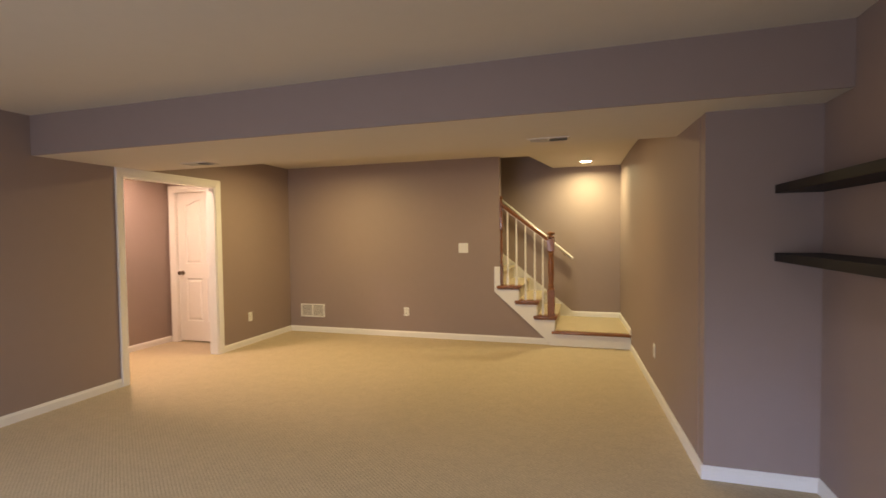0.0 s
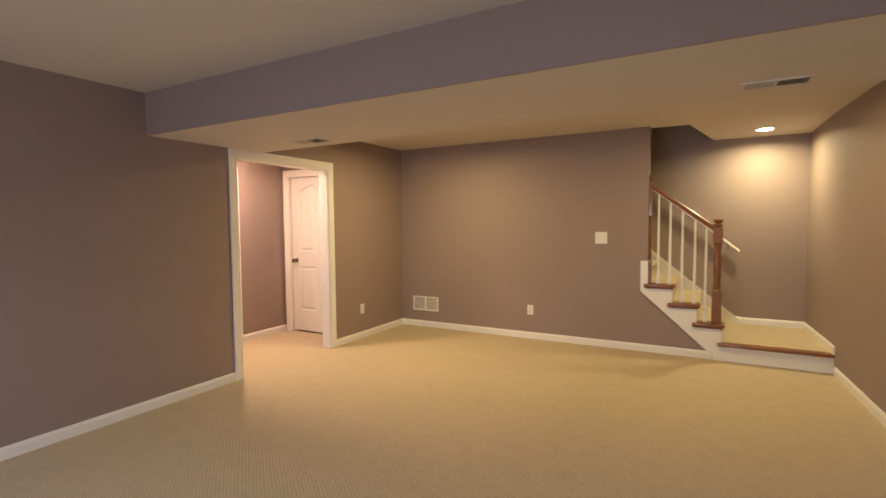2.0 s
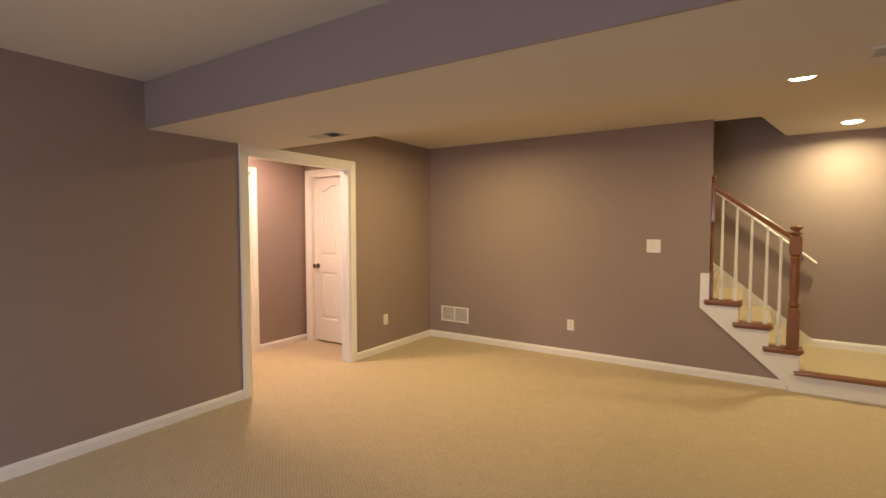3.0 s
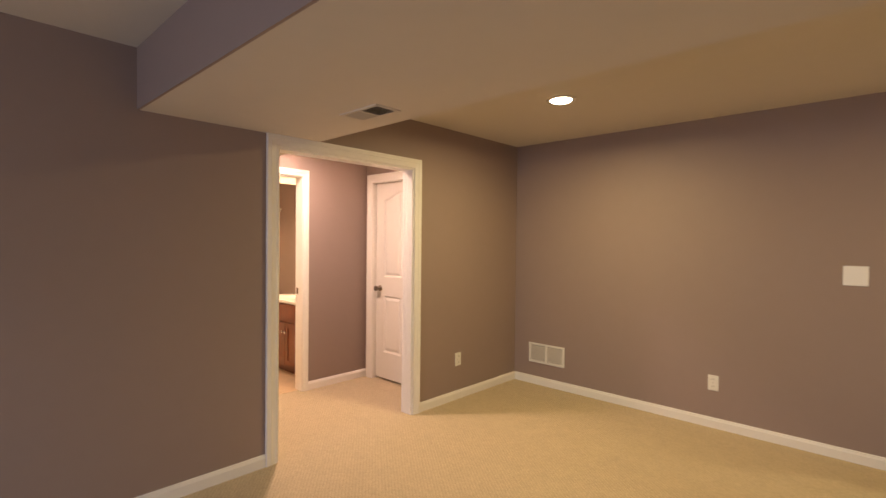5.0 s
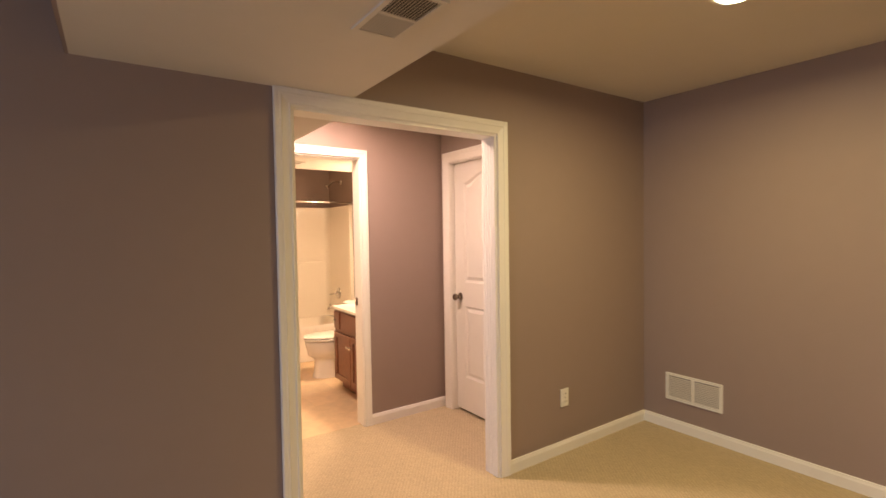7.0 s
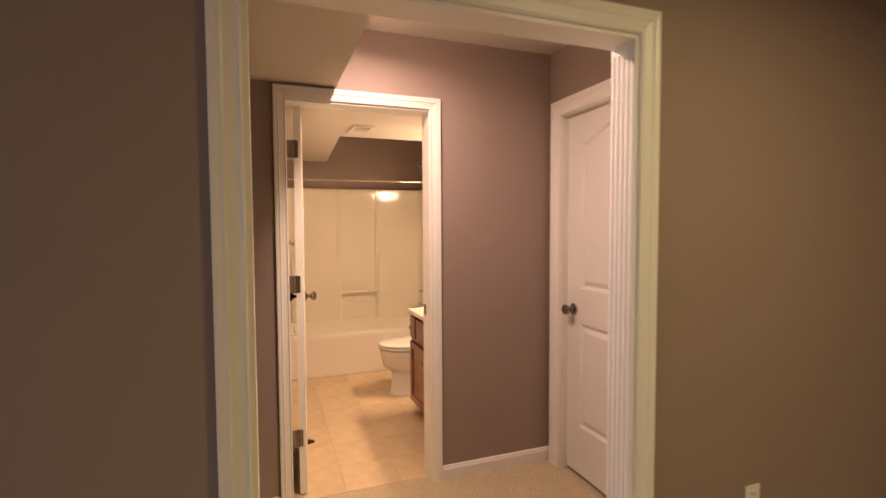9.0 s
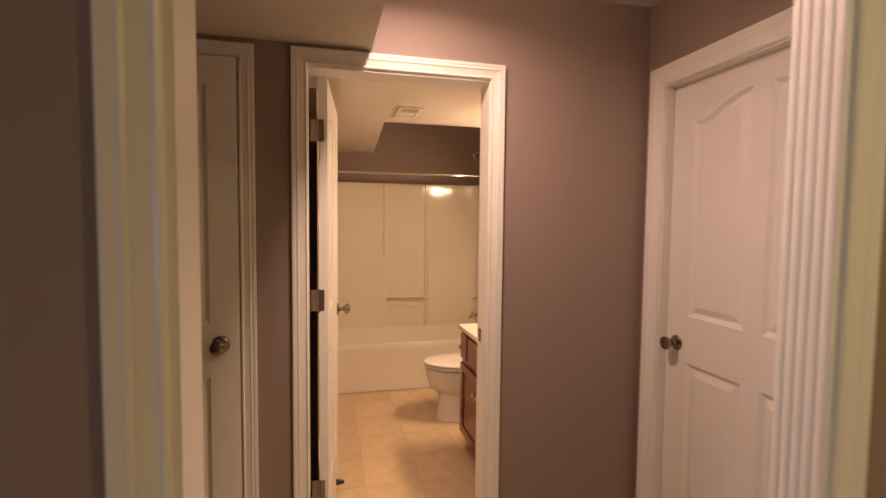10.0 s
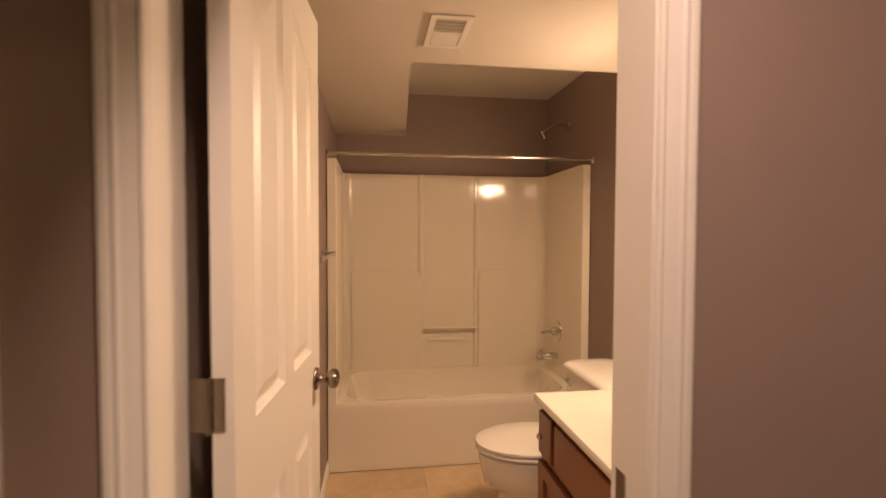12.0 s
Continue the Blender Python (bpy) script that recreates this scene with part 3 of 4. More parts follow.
part("rail", loft(bm_new(), [[(x, 0.022 * math.cos(a), -0.845 * x + 0.022 * math.sin(a)) for a in [2 * math.pi * k / 14 for k in range(14)]] for x in (0.0, -2.6)]), TRIM, wr, smooth=True)
for xb in (-0.12, -1.2, -2.3):
    part("bracket", tube([(xb, 0.068, -0.845 * xb - 0.07), (xb, 0.03, -0.845 * xb - 0.065), (xb, 0.005, -0.845 * xb - 0.04), (xb, 0.0, -0.845 * xb - 0.02)], 0.007), NICKEL, wr, smooth=True)


# ---- panel doors ----
def arch(kind, u):
    """Height share of a panel's top edge at u of its width."""
    if kind == "left":
        return 0.5 - 0.5 * math.cos(math.pi * min(1, u * 1.05))
    if kind == "right":
        return 0.5 - 0.5 * math.cos(math.pi * min(1, (1 - u) * 1.05))
    return math.sin(math.pi * u) ** 1.6


def door_slab(w, h, cols, t=0.035):
    """A moulded panel door, x from 0 to w, front at y -t. cols: (x0, x1, arch kind) of each panel column."""
    bm = bm_new()
    zb, z1, z2, zlo, zhi = 0.27, 0.852, 1.048, 1.845, 1.915
    core = 0.012
    add_box(bm, 0.002, w - 0.002, -t + core, -core, 0.002, h - 0.002)
    xs = [0.0] + [x for c in cols for x in c[:2]] + [w]
    for a, c in zip(xs[0::2], xs[1::2]):
        add_box(bm, a, c, -t, 0, 0, h)
    n = 14
    for x0, x1, kind in cols:
        add_box(bm, x0, x1, -t, 0, 0, zb)
        add_box(bm, x0, x1, -t, 0, z1, z2)
        edge = [(x0 + (x1 - x0) * i / n, zlo + (zhi - zlo) * arch(kind, i / n)) for i in range(n + 1)]
        for p, q in zip(edge, edge[1:]):
            prism([p, q, (q[0], h), (p[0], h)], "y", -t, 0, bm)
    return bm


def door_panels(slab, cols, t=0.035):
    """The moulded panels on both faces of a slab, each with a sunk border and raised field."""
    zb, z1, z2, zlo, zhi, dip, n = 0.27, 0.852, 1.048, 1.845, 1.915, 0.0115, 14
    for x0, x1, kind in cols:
        for sgn, face in ((-1, -t), (1, 0.0)):
            for lo, hi, bowed in ((zb, z1, False), (z2, None, True)):
                bm = bm_new()
                rings = []
                for d, dep in ((0.0, 0.0), (0.003, 0.003), (0.016, dip), (0.021, dip), (0.046, 0.0015)):
                    ring = [(x0 + d, lo + d), (x1 - d, lo + d)]
                    us = [1 - i / n for i in range(n + 1)]
                    ring += [(x0 + d + (x1 - x0 - 2 * d) * u, (zlo + (zhi - zlo) * arch(kind, u) if bowed else hi) - d) for u in us]
                    rings.append([(x, face - sgn * dep, z) for x, z in ring])
                vs = [[bm.verts.new(p) for p in r] for r in rings]
                k = len(rings[0])
                for ra, rb in zip(vs, vs[1:]):
                    for i in range(k):
                        bm.faces.new((ra[i], ra[(i + 1) % k], rb[(i + 1) % k], rb[i]))
                bm.faces.new(vs[-1])
                part("panel", bm, DOORP, slab)


KNOB = [(0.0325, 0.0), (0.0325, 0.004), (0.028, 0.009), (0.014, 0.012), (0.011, 0.020), (0.011, 0.030), (0.016, 0.036), (0.0255, 0.044), (0.0285, 0.054), (0.0265, 0.063), (0.016, 0.069), (0.003, 0.071)]


def add_knob(door, x, z, t=0.035, both=True):
    k = part("knob", lathe(KNOB, 24), NICKEL, door, "satin nickel round knob", smooth=True, m=pose(x, -t, z, 90))
    if both:
        part("knob", lathe(KNOB, 24), NICKEL, door, "satin nickel round knob", smooth=True, m=pose(x, 0, z, -90))
    return k


def add_hinge(door, x, z, y, turn=0):
    h = part("hinge", box(-0.001, 0.009, -0.0025, 0.0, -0.044, 0.044, 0.001), NICKEL, door, "satin nickel butt hinge", m=pose(x, y, z, 0, 0, turn))
    part("knuckle", lathe([(0.006, -0.046), (0.0065, -0.044), (0.0065, 0.044), (0.006, 0.046)], 12), NICKEL, h, smooth=True, m=pose(-0.004, -0.004, 0))
    return h


# north hall door, shut
d = tagged(new("door_north"), "closed white four-panel arch-top hall door", "door", kind="structure")
d.matrix_basis = pose(ND_X0 + 0.008, HN + 0.075, 0.020)
W = ND_X1 - ND_X0 - 0.016
COLS = [(0.120, 0.388, "left"), (W - 0.388, W - 0.120, "right")]
door_panels(part("slab", door_slab(W, 2.012, COLS), DOORP, d), COLS)
add_knob(d, 0.062, 0.925)
# closet door, shut
d = tagged(new("door_closet"), "closed narrow white panel closet door", "door", kind="structure")
d.matrix_basis = pose(HX - 0.004, CLO_Y0 + 0.008, 0.018, 0, 0, 90)
W = CLO_Y1 - CLO_Y0 - 0.016
COLS = [(0.098, W - 0.098, "left")]
door_panels(part("slab", door_slab(W, 2.012, COLS), DOORP, d), COLS)
add_knob(d, W - 0.060, 0.972)
for z in (0.25, 1.14, 1.82):
    add_hinge(d, 0.0, z, -0.036)
part("hinge_stop", tube([(-0.004, -0.045, 1.87), (-0.018, -0.062, 1.87), (-0.03, -0.07, 1.87)], 0.004), NICKEL, d)
# bathroom door, swung open
d = tagged(new("door_bath"), "white four-panel bathroom door standing open", "door", kind="structure")
W = 0.69
d.matrix_basis = pose(HX2 + 0.006, 3.562, 0.012, 0, 0, 180 - 4.6)
COLS = [(0.105, 0.305, "left"), (W - 0.305, W - 0.105, "right")]
door_panels(part("slab", door_slab(W, 2.012, COLS), DOORP, d), COLS)
add_knob(d, W - 0.062, 0.958)
for z in (0.30, 1.108, 1.80):
    h = part("hinge", box(-0.0022, -0.0004, -0.021, -0.001, -0.044, 0.044, 0.0006), NICKEL, d, "satin nickel butt hinge", m=pose(0, 0, z))
    part("jamb_leaf", box(0.0, 0.0016, 0.002, 0.034, -0.044, 0.044, 0.0006), NICKEL, h, m=pose(-0.002, 0, 0))
    part("knuckle", lathe([(0.006, -0.046), (0.0065, -0.044), (0.0065, 0.044), (0.006, 0.046)], 12), NICKEL, h, smooth=True, m=pose(-0.004, 0.004, 0))
part("rubber_stop", lathe([(0.016, 0.0), (0.016, 0.006), (0.011, 0.03), (0.008, 0.042)], 14), RUBBER, d, "black rubber door stop", smooth=True, m=pose(0.51, -0.035, 0.05, 90))

# ---- bathtub with one-piece surround ----
TX0, TX1, TY0, TY1, RIM = BB + 0.004, -7.26, BL + 0.003, BR - 0.003, 0.412
tub = thing("bathtub", pose(0, 0, 0), "glossy almond fibreglass bathtub with moulded surround", "bathtub")
b = bm_new()
# apron, rim and basin as one skin
def rr(x0, x1, y0, y1, z, r, n=6):
    out = []
    for cx, cy, a0 in ((x1 - r, y1 - r, 0), (x0 + r, y1 - r, 90), (x0 + r, y0 + r, 180), (x1 - r, y0 + r, 270)):
        out += [(cx + r * math.cos(radians(a0 + 90 * i / n)), cy + r * math.sin(radians(a0 + 90 * i / n)), z) for i in range(n + 1)]
    return out
loft(b, [rr(TX0, TX1 - 0.010, TY0, TY1, 0.001, 0.008), rr(TX0, TX1 - 0.006, TY0, TY1, 0.06, 0.008), rr(TX0, TX1 - 0.006, TY0, TY1, RIM - 0.06, 0.008), rr(TX0, TX1, TY0, TY1, RIM - 0.02, 0.01), rr(TX0, TX1 - 0.006, TY0 + 0.003, TY1 - 0.003, RIM, 0.02),
         rr(TX0 + 0.088, TX1 - 0.070, TY0 + 0.10, TY1 - 0.10, RIM - 0.012, 0.12), rr(TX0 + 0.105, TX1 - 0.090, TY0 + 0.12, TY1 - 0.12, RIM - 0.060, 0.12), rr(TX0 + 0.20, TX1 - 0.15, TY0 + 0.2, TY1 - 0.16, 0.08, 0.1)])
part("tub_shell", b, FIBRE, tub, smooth=True)
STOP = 1.82
bx0 = TX0 + 0.07
b = bm_new()
# back panel, with rounded meeting to the sides: a U of one thickness
prof = [(TX1 - 0.001, TY0 + 0.004), (TX1 - 0.001, TY0 + 0.050), (TX1 - 0.03, TY0 + 0.058), (bx0 + 0.07, TY0 + 0.052)]
prof += [(bx0 + 0.07 - 0.07 * math.sin(radians(a)), TY0 + 0.122 - 0.07 * math.cos(radians(a))) for a in (20, 40, 60, 80, 90)]
prof += [(bx0, TY0 + 0.58), (bx0 + 0.010, TY0 + 0.595), (bx0 + 0.010, TY0 + 0.610), (bx0, TY0 + 0.625), (bx0, 4.545), (bx0 + 0.014, 4.556), (bx0 + 0.014, 4.566), (bx0 + 0.002, 4.580), (bx0 + 0.010, TY1 - 0.122)]
prof += [(bx0 + 0.076 - 0.066 * math.cos(radians(a)), TY1 - 0.122 + 0.07 * math.sin(radians(a))) for a in (10, 30, 50, 70, 90)]
prof += [(TX1 - 0.03, TY1 - 0.058), (TX1 - 0.001, TY1 - 0.050), (TX1 - 0.001, TY1 - 0.004), (TX0 + 0.002, TY1 - 0.004), (TX0 + 0.002, TY0 + 0.004)]
vf = [[b.verts.new((x, y, z)) for x, y in prof] for z in (RIM - 0.03, STOP - 0.012)]
vf.append([b.verts.new((x, y, STOP)) for x, y in prof])
kk = len(prof)
for va, vb in zip(vf, vf[1:]):
    for i in range(kk):
        b.faces.new((va[i], va[(i + 1) % kk], vb[(i + 1) % kk], vb[i]))
cap = b.faces.new(vf[-1])
b.normal_update()
bmesh.ops.triangulate(b, faces=[cap])
part("surround", b, FIBRE, tub, "glossy almond shower surround", smooth=True).data.set_sharp_from_angle(angle=radians(24))
# moulded ledges
b = prism([(4.572, RIM - 0.02), (4.572, 1.05), (4.582, 1.09), (4.607, 1.115), (4.65, 1.125), (TY1 - 0.10, 1.125), (TY1 - 0.10, RIM - 0.02)], "x", bx0 - 0.02, bx0 + 0.026)
bmesh.ops.bevel(b, geom=list(b.edges), offset=0.010, segments=3, affect="EDGES")
part("ledge", b, FIBRE, tub, smooth=True)
b = prism([(TY0 + 0.10, RIM - 0.02), (TY0 + 0.10, 1.125), (4.08, 1.125), (4.124, 1.115), (4.149, 1.09), (4.159, 1.05), (4.159, RIM - 0.02)], "x", bx0 - 0.02, bx0 + 0.016)
bmesh.ops.bevel(b, geom=list(b.edges), offset=0.008, segments=3, affect="EDGES")
part("ledge", b, FIBRE, tub, smooth=True)
part("soap_ledge", add_box(bm_new(), bx0 - 0.02, bx0 + 0.014, 4.20, 4.50, 0.600, 0.622, 0.006), FIBRE, tub, smooth=True)
part("grab_bar", tube([(bx0 + 0.052, 4.165, 0.705), (bx0 + 0.055, 4.36, 0.705), (bx0 + 0.052, 4.57, 0.705)], 0.011), FIBRE, tub, smooth=True)

rod = thing("shower_rod", pose(-7.24, (BL + BR) / 2, 1.847), "chrome shower curtain rod above the tub", "shower rod")
hw_ = (BR - BL) / 2
part("bar", tube([(0, -hw_ + 0.002, 0), (0, hw_ - 0.002, 0)], 0.0098, 14), CHROME, rod, smooth=True)
for s in (-1, 1):
    part("flange", lathe([(0.028, 0), (0.028, 0.006), (0.016, 0.014), (0.016, 0.02)], 18), CHROME, rod, smooth=True, m=pose(0, s * (hw_ - 0.001), 0, 90 * s))

SXC = -7.635
sh = thing("wall_shower", pose(-7.61, BR, 2.13), "chrome shower head on a bent arm", "shower head")
part("flange", lathe([(0.03, 0), (0.03, 0.004), (0.014, 0.012)], 18), CHROME, sh, smooth=True, m=pose(0, -0.001, 0, 90))
part("arm", tube([(0, -0.005, 0), (0, -0.07, 0.008), (0, -0.11, 0.0), (0, -0.15, -0.03)], 0.009), CHROME, sh, smooth=True)
part("head", lathe([(0.010, 0.0), (0.012, 0.02), (0.018, 0.03), (0.030, 0.055), (0.032, 0.065), (0.028, 0.068)], 18), CHROME, sh, smooth=True, m=pose(0, -0.145, -0.028, 130))
vy = TY1 - 0.057
va = thing("shower_valve", pose(SXC, vy, 0.72), "chrome single-lever shower valve on the surround", "faucet")
part("escutcheon", lathe([(0.075, 0), (0.074, 0.006), (0.03, 0.014), (0.024, 0.04), (0.018, 0.05)], 26), CHROME, va, smooth=True, m=pose(0, 0, 0, 90))
part("lever", tube([(0, -0.045, 0), (0.005, -0.065, -0.002), (0.01, -0.12, -0.008)], 0.011), CHROME, va, smooth=True)
so = thing("tub_spout", pose(SXC, vy, 0.545), "chrome bathtub spout below the valve", "faucet")
part("spout_body", loft(bm_new(), [[(r * math.cos(a), -d, z + r * 0.9 * math.sin(a)) for a in [2 * math.pi * k / 14 for k in range(14)]] for r, d, z in ((0.026, 0.0, 0), (0.027, 0.02, 0), (0.024, 0.09, 0.002), (0.021, 0.135, -0.006), (0.012, 0.15, -0.016))]), CHROME, so, smooth=True)
part("diverter", lathe([(0.005, 0.02), (0.005, 0.036), (0.009, 0.04), (0.006, 0.048)], 12), CHROME, so, smooth=True, m=pose(0, -0.115, 0))
ov = thing("tub_overflow", pose(SXC, TY1 - 0.115, 0.32), "chrome overflow plate inside the tub", "overflow plate")
part("plate", lathe([(0.036, 0), (0.036, 0.004), (0.01, 0.010)], 18), CHROME, ov, smooth=True, m=pose(0, 0, 0, 75))

# ---- toilet ----
toi = thing("toilet", pose(-6.63, BR, 0), "white porcelain toilet with closed lid", "toilet")


def oval(w, y0, y1, z, n=28, sq=2.0):
    """An egg outline from y0 (back) to y1 (front)."""
    cy = y0 + (y1 - y0) * 0.45
    out = []
    for k in range(n):
        a = 2 * math.pi * k / n
        c, s = math.cos(a), math.sin(a)
        ly = (y1 - cy) if s > 0 else (cy - y0)
        out.append((w * math.copysign(abs(c) ** (2 / sq), c), cy + ly * math.copysign(abs(s) ** (2 / sq), s), z))
    return out


FRONT = -0.848
part("pedestal", loft(bm_new(), [oval(0.115, -0.28, -0.765, 0.001, sq=2.6), oval(0.112, -0.28, -0.76, 0.03, sq=2.6), oval(0.100, -0.28, -0.745, 0.10, sq=2.4), oval(0.102, -0.28, -0.745, 0.185, sq=2.3), oval(0.114, -0.26, -0.760, 0.205), oval(0.150, -0.24, -0.808, 0.232), oval(0.174, -0.24, -0.825, 0.30), oval(0.183, -0.24, -0.836, 0.345), oval(0.186, -0.24, FRONT + 0.01, 0.375), oval(0.168, -0.25, FRONT + 0.026, 0.3885)]), PORCELAIN, toi, "white porcelain bowl", smooth=True)
part("seat", loft(bm_new(), [oval(0.168, -0.34, FRONT + 0.024, 0.389), oval(0.184, -0.34, FRONT + 0.004, 0.3915), oval(0.190, -0.34, FRONT - 0.004, 0.397), oval(0.190, -0.34, FRONT - 0.004, 0.404), oval(0.184, -0.34, FRONT + 0.004, 0.409), oval(0.168, -0.34, FRONT + 0.024, 0.410)]), PORCELAIN, toi, smooth=True)
part("lid", loft(bm_new(), [oval(0.168, -0.34, FRONT + 0.024, 0.4105), oval(0.183, -0.34, FRONT + 0.006, 0.4145), oval(0.189, -0.34, FRONT - 0.003, 0.418), oval(0.188, -0.34, FRONT - 0.002, 0.428), oval(0.16, -0.355, FRONT + 0.03, 0.434), oval(0.08, -0.4, FRONT + 0.12, 0.437)]), PORCELAIN, toi, "closed white lid", smooth=True)
part("tank", loft(bm_new(), [rr(-0.20, 0.20, -0.305, -0.06, 0.385, 0.04), rr(-0.225, 0.225, -0.32, -0.05, 0.44, 0.04), rr(-0.235, 0.235, -0.325, -0.045, 0.69, 0.04)]), PORCELAIN, toi, smooth=True)
part("tank_lid", loft(bm_new(), [rr(-0.236, 0.236, -0.328, -0.04, 0.691, 0.04), rr(-0.247, 0.247, -0.340, -0.035, 0.697, 0.05), rr(-0.250, 0.250, -0.343, -0.032, 0.708, 0.055), rr(-0.246, 0.246, -0.339, -0.036, 0.720, 0.06), rr(-0.232, 0.232, -0.325, -0.05, 0.731, 0.065), rr(-0.205, 0.205, -0.30, -0.075, 0.738, 0.07), rr(-0.14, 0.14, -0.25, -0.12, 0.741, 0.06)]), PORCELAIN, toi, smooth=True)
part("flush_lever", tube([(0, 0, 0), (0, -0.02, 0), (0.03, -0.025, -0.002), (0.08, -0.025, -0.008)], 0.006), CHROME, toi, smooth=True, m=pose(-0.17, -0.325, 0.645))

# ---- vanity ----
VX0, VX1, VF = -6.187, -5.425, 4.445
van = thing("vanity_cabinet", pose(VX0, VF, 0), "cherry-stained vanity cabinet with drawer and doors", "cabinet")
VW, VD, VH = VX1 - VX0, BR - VF - 0.002, 0.760
b = box(0, VW, 0.0, VD, 0.09, VH)
add_box(b, 0.01, VW - 0.01, 0.06, VD, 0.001, 0.09)
part("body", b, CHERRY, van)


def shaker(x0, x1, z0, z1, name, rails=0.05):
    t = 0.019
    b = bm_new()
    add_box(b, x0, x0 + rails, -t, -0.001, z0, z1)
    add_box(b, x1 - rails, x1, -t, -0.001, z0, z1)
    add_box(b, x0 + rails, x1 - rails, -t, -0.001, z0, z0 + rails)
    add_box(b, x0 + rails, x1 - rails, -t, -0.001, z1 - rails, z1)
    add_box(b, x0 + rails, x1 - rails, -0.010, -0.001, z0 + rails, z1 - rails)
    return part(name, b, CHERRY, van)


def slab_front(x0, x1, z0, z1, name):
    return part(name, add_box(bm_new(), x0, x1, -0.019, -0.001, z0, z1, 0.004), CHERRY, van)


def small_knob(holder, x, z):
    part("pull", lathe([(0.006, 0), (0.005, 0.010), (0.012, 0.016), (0.014, 0.022), (0.010, 0.027), (0.002, 0.029)], 16), CHROME, holder, "small nickel pull", smooth=True, m=pose(x, -0.019, z, 90))


for x0, x1 in ((0.018, 0.142), (VW - 0.142, VW - 0.018)):
    dr = slab_front(x0, x1, 0.585, 0.742, "drawer")
    small_knob(dr, (x0 + x1) / 2, 0.665)
slab_front(0.172, VW - 0.172, 0.585, 0.742, "false_front")
dl = shaker(0.018, VW / 2 - 0.005, 0.105, 0.552, "cabinet_door")
small_knob(dl, VW / 2 - 0.030, 0.455)
dl = shaker(VW / 2 + 0.005, VW - 0.018, 0.105, 0.552, "cabinet_door")
small_knob(dl, VW / 2 + 0.030, 0.455)

vt = thing("sink_counter", pose(VX0, VF, 0.762), "cream cultured marble vanity top with sink", "countertop")
CX, CY = VW / 2, 0.33
b = bm_new()
n = 32
def square_ring(z, grow=0.0):
    pts = []
    for k in range(n):
        a = 2 * math.pi * k / n
        c, s = math.cos(a), math.sin(a)
        f = 1 / max(abs(c), abs(s))
        u, v = (c * f + 1) / 2, (s * f + 1) / 2
        x0, x1, y0, y1 = -0.018 - grow, VW, -0.022 - grow, VD - 0.002
        pts.append((x0 + (x1 - x0) * u, y0 + (y1 - y0) * v, z))
    return pts
def bowl_ring(rx, ry, z):
    return [(CX + rx * math.cos(2 * math.pi * k / n), CY + ry * math.sin(2 * math.pi * k / n), z) for k in range(n)]
loft(b, [square_ring(0.0), square_ring(0.004, 0.003), square_ring(0.024, 0.003), square_ring(0.028), bowl_ring(0.235, 0.185, 0.028), bowl_ring(0.22, 0.17, 0.020), bowl_ring(0.18, 0.13, -0.05), bowl_ring(0.05, 0.04, -0.10)])
part("sink_top", b, MARBLE, vt, smooth=True)
part("backsplash", add_box(bm_new(), -0.018, VW, VD - 0.022, VD - 0.003, 0.028, 0.11, 0.004), MARBLE, vt)
fa = thing("sink_faucet", pose(VX0 + CX, VF + 0.55, 0.790), "chrome sink faucet on the vanity top", "faucet")
part("base", add_box(bm_new(), -0.08, 0.08, -0.025, 0.025, 0.0, 0.018, 0.006), CHROME, fa, smooth=True)
part("spout", tube([(0, 0, 0.015), (0, -0.01, 0.07), (0, -0.06, 0.10), (0, -0.12, 0.085)], 0.011), CHROME, fa, smooth=True)
for s in (-1, 1):
    part("handle", lathe([(0.02, 0.018), (0.018, 0.04), (0.010, 0.055), (0.002, 0.058)], 16), CHROME, fa, smooth=True, m=pose(s * 0.06, 0, 0))

# ---- bathroom light bar ----
lb = thing("vanity_light", pose(-6.19, BR, 1.87), "chrome light bar with frosted globes on the wall", "wall light")
part("bar", add_box(bm_new(), -0.23, 0.23, -0.03, -0.002, -0.05, 0.05, 0.008), CHROME, lb)
for dx in (-0.15, 0.0, 0.15):
    part("globe", lathe([(0.02, 0.0), (0.03, 0.012), (0.045, 0.03), (0.05, 0.055), (0.045, 0.08), (0.025, 0.1), (0.004, 0.105)], 18), BULB, lb, smooth=True, m=pose(dx, -0.03, 0, 90))

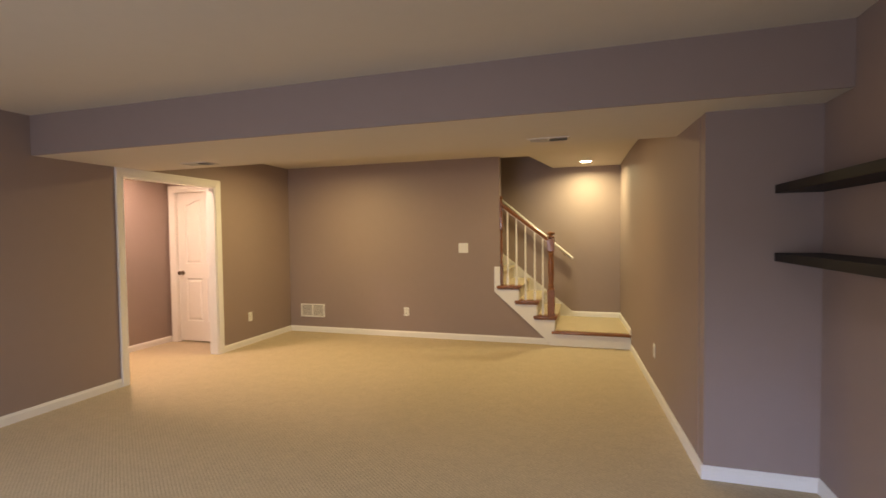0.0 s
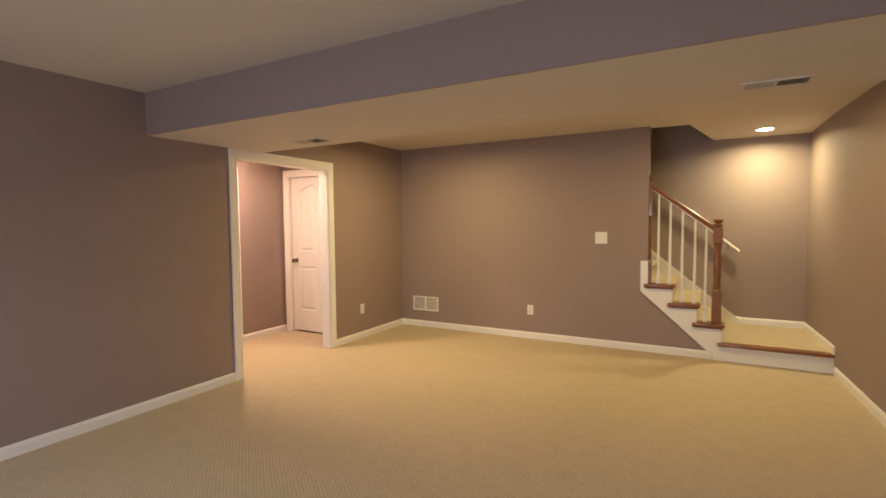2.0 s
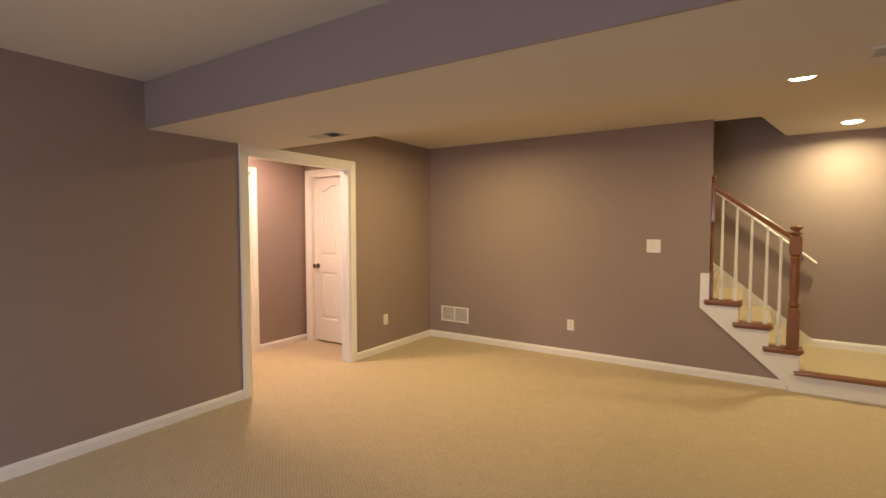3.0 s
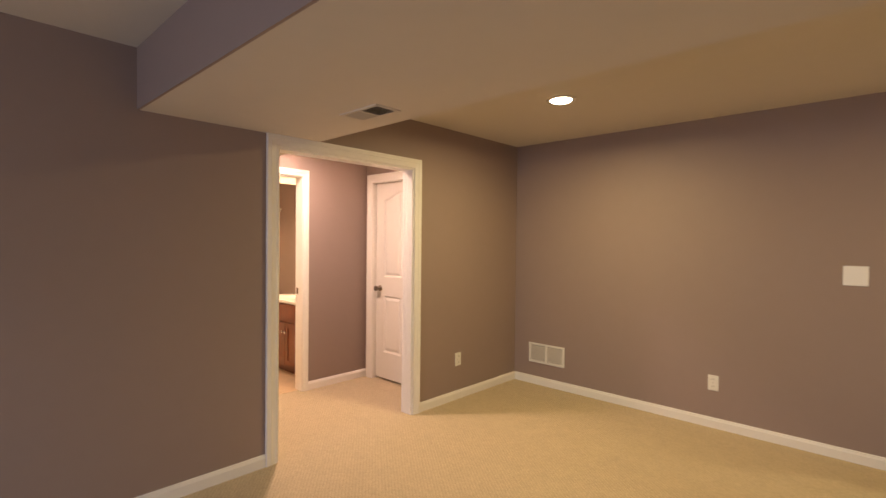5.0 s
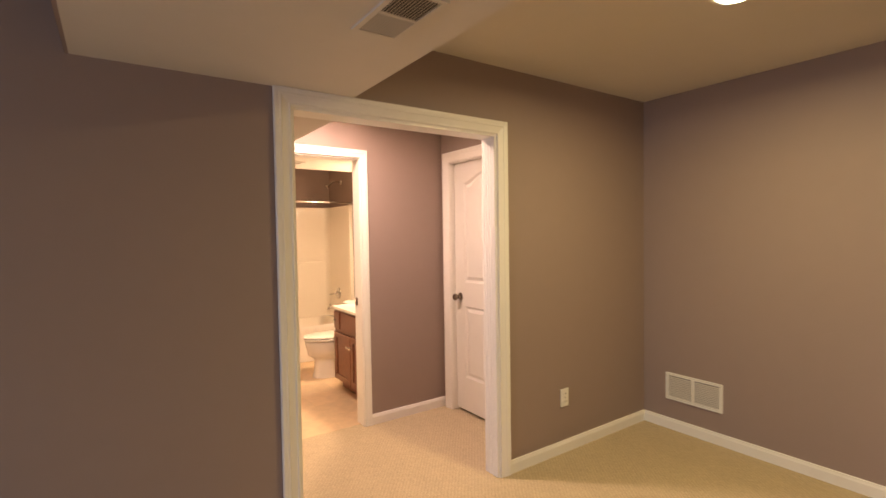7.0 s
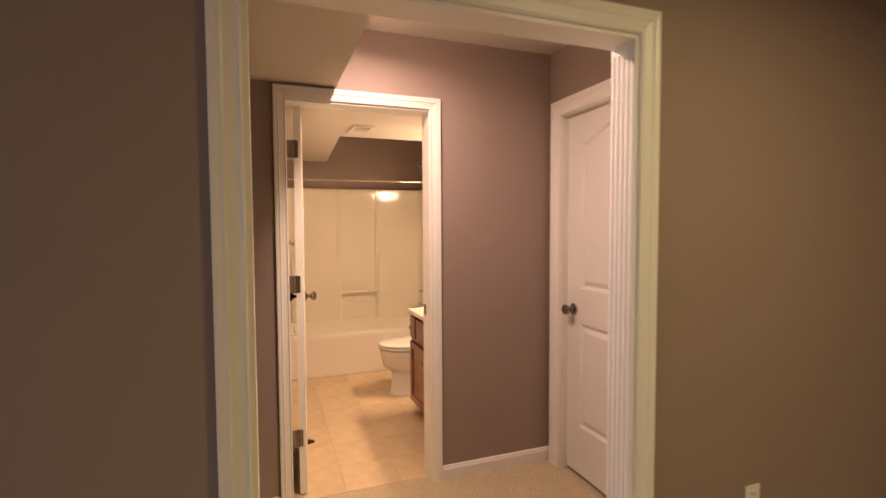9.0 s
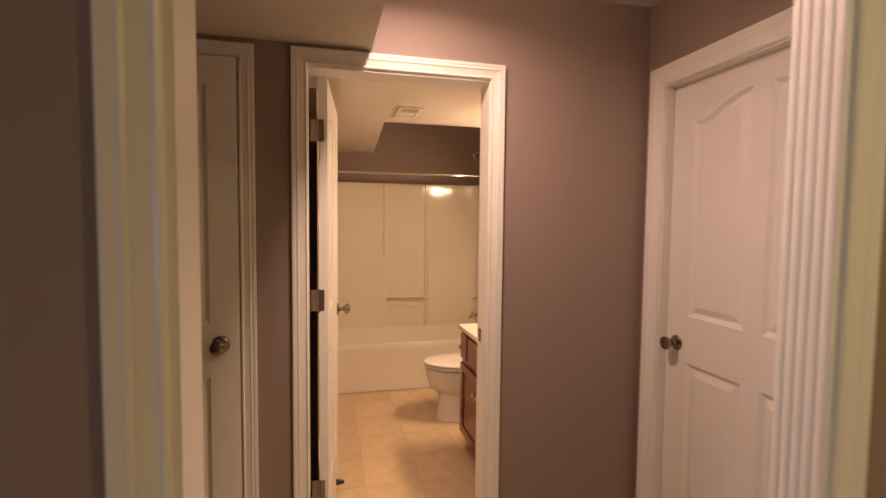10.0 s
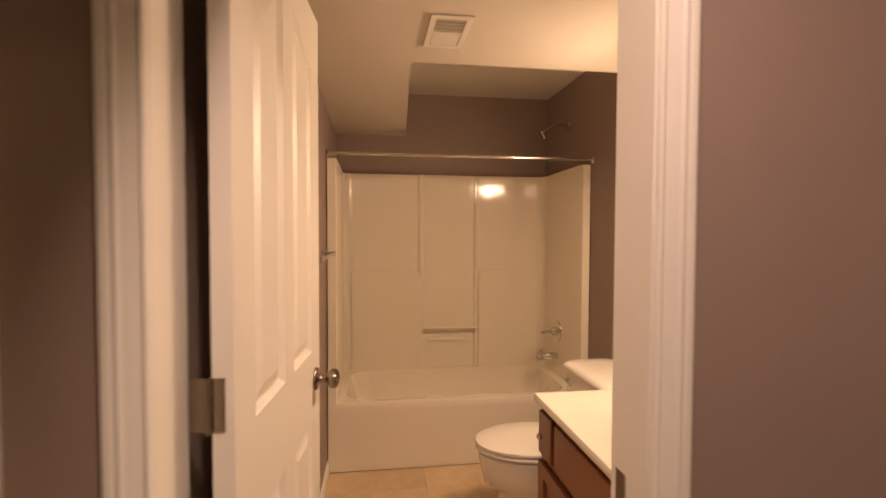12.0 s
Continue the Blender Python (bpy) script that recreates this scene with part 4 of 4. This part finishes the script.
# ---- towel bar, fan, strike plate, stop ----
tb = thing("towel_bar", pose(-6.74, BL, 1.287), "chrome towel bar on the taupe bathroom wall", "towel bar")
part("bar", tube([(-0.30, 0.062, 0), (0.30, 0.062, 0)], 0.008, 12), CHROME, tb, smooth=True)
for s in (-1, 1):
    part("post", lathe([(0.026, 0.001), (0.025, 0.006), (0.010, 0.014), (0.010, 0.05), (0.014, 0.058), (0.012, 0.07)], 16), CHROME, tb, smooth=True, m=pose(s * 0.30, 0, 0, -90))
fan = thing("exhaust_fan", pose(-6.18, 4.077, 2.115), "white louvred bathroom exhaust fan in the ceiling", "exhaust fan")
b = bm_new()
for a in ((-0.135, 0.135, -0.072, -0.052), (-0.135, 0.135, 0.052, 0.072), (-0.135, -0.11, -0.052, 0.052), (0.11, 0.135, -0.052, 0.052), (-0.008, 0.008, -0.052, 0.052)):
    add_box(b, *a, -0.007, -0.001)
part("frame", b, PLASTIC, fan)
# dark sheet under the louvred half, coloured as the shaded inside of the fan
part("backing", box(0.008, 0.11, -0.052, 0.052, -0.002, -0.0008), mat("fan_shade", (0.16, 0.14, 0.12), 0.8), fan)
part("lens", add_box(bm_new(), -0.108, -0.010, -0.050, 0.050, -0.006, -0.001, 0.001), PLASTIC, fan)
for i in range(4):
    x = 0.012 + 0.0255 * i
    part("slat", prism([(x, -0.006), (x + 0.003, -0.006), (x + 0.012, -0.0025), (x + 0.009, -0.0025)], "y", -0.052, 0.052), VENTSLAT, fan)
tagged(part("strike_plate", box(HX2 + 0.02, HX2 + 0.05, BATH_Y1 - 0.0205, BATH_Y1 - 0.0185, 0.92, 0.98, 0.0005), NICKEL), "brass-toned strike plate on the door jamb", "strike plate")

# ---- bathroom floor tiles ----
TS = 0.305
tile_mesh = mesh_of("tile", add_box(bm_new(), -TS / 2 + 0.0006, TS / 2 - 0.0006, -TS / 2 + 0.0006, TS / 2 - 0.0006, -0.0035, 0.0, 0.0004), TILE)
for i in range(7):
    for j in range(6):
        cx, cy = -5.36 - TS * i, BL + 0.10 + TS * j
        x0, x1 = max(cx - TS / 2, -7.262), min(cx + TS / 2, HX - 0.062)
        y0, y1 = max(cy - TS / 2, BL + 0.001), min(cy + TS / 2, BR - 0.001)
        if x1 - x0 < 0.02 or y1 - y0 < 0.02:
            continue
        whole = x1 - x0 > TS - 1e-4 and y1 - y0 > TS - 1e-4
        ob = new("tile", tile_mesh if whole else mesh_of("tile", add_box(bm_new(), x0 - cx + 0.0006, x1 - cx - 0.0006, y0 - cy + 0.0006, y1 - cy - 0.0006, -0.0035, 0.0, 0.0004), TILE))
        ob.parent = bath_floor
        ob.location = (cx, cy, 0.0)
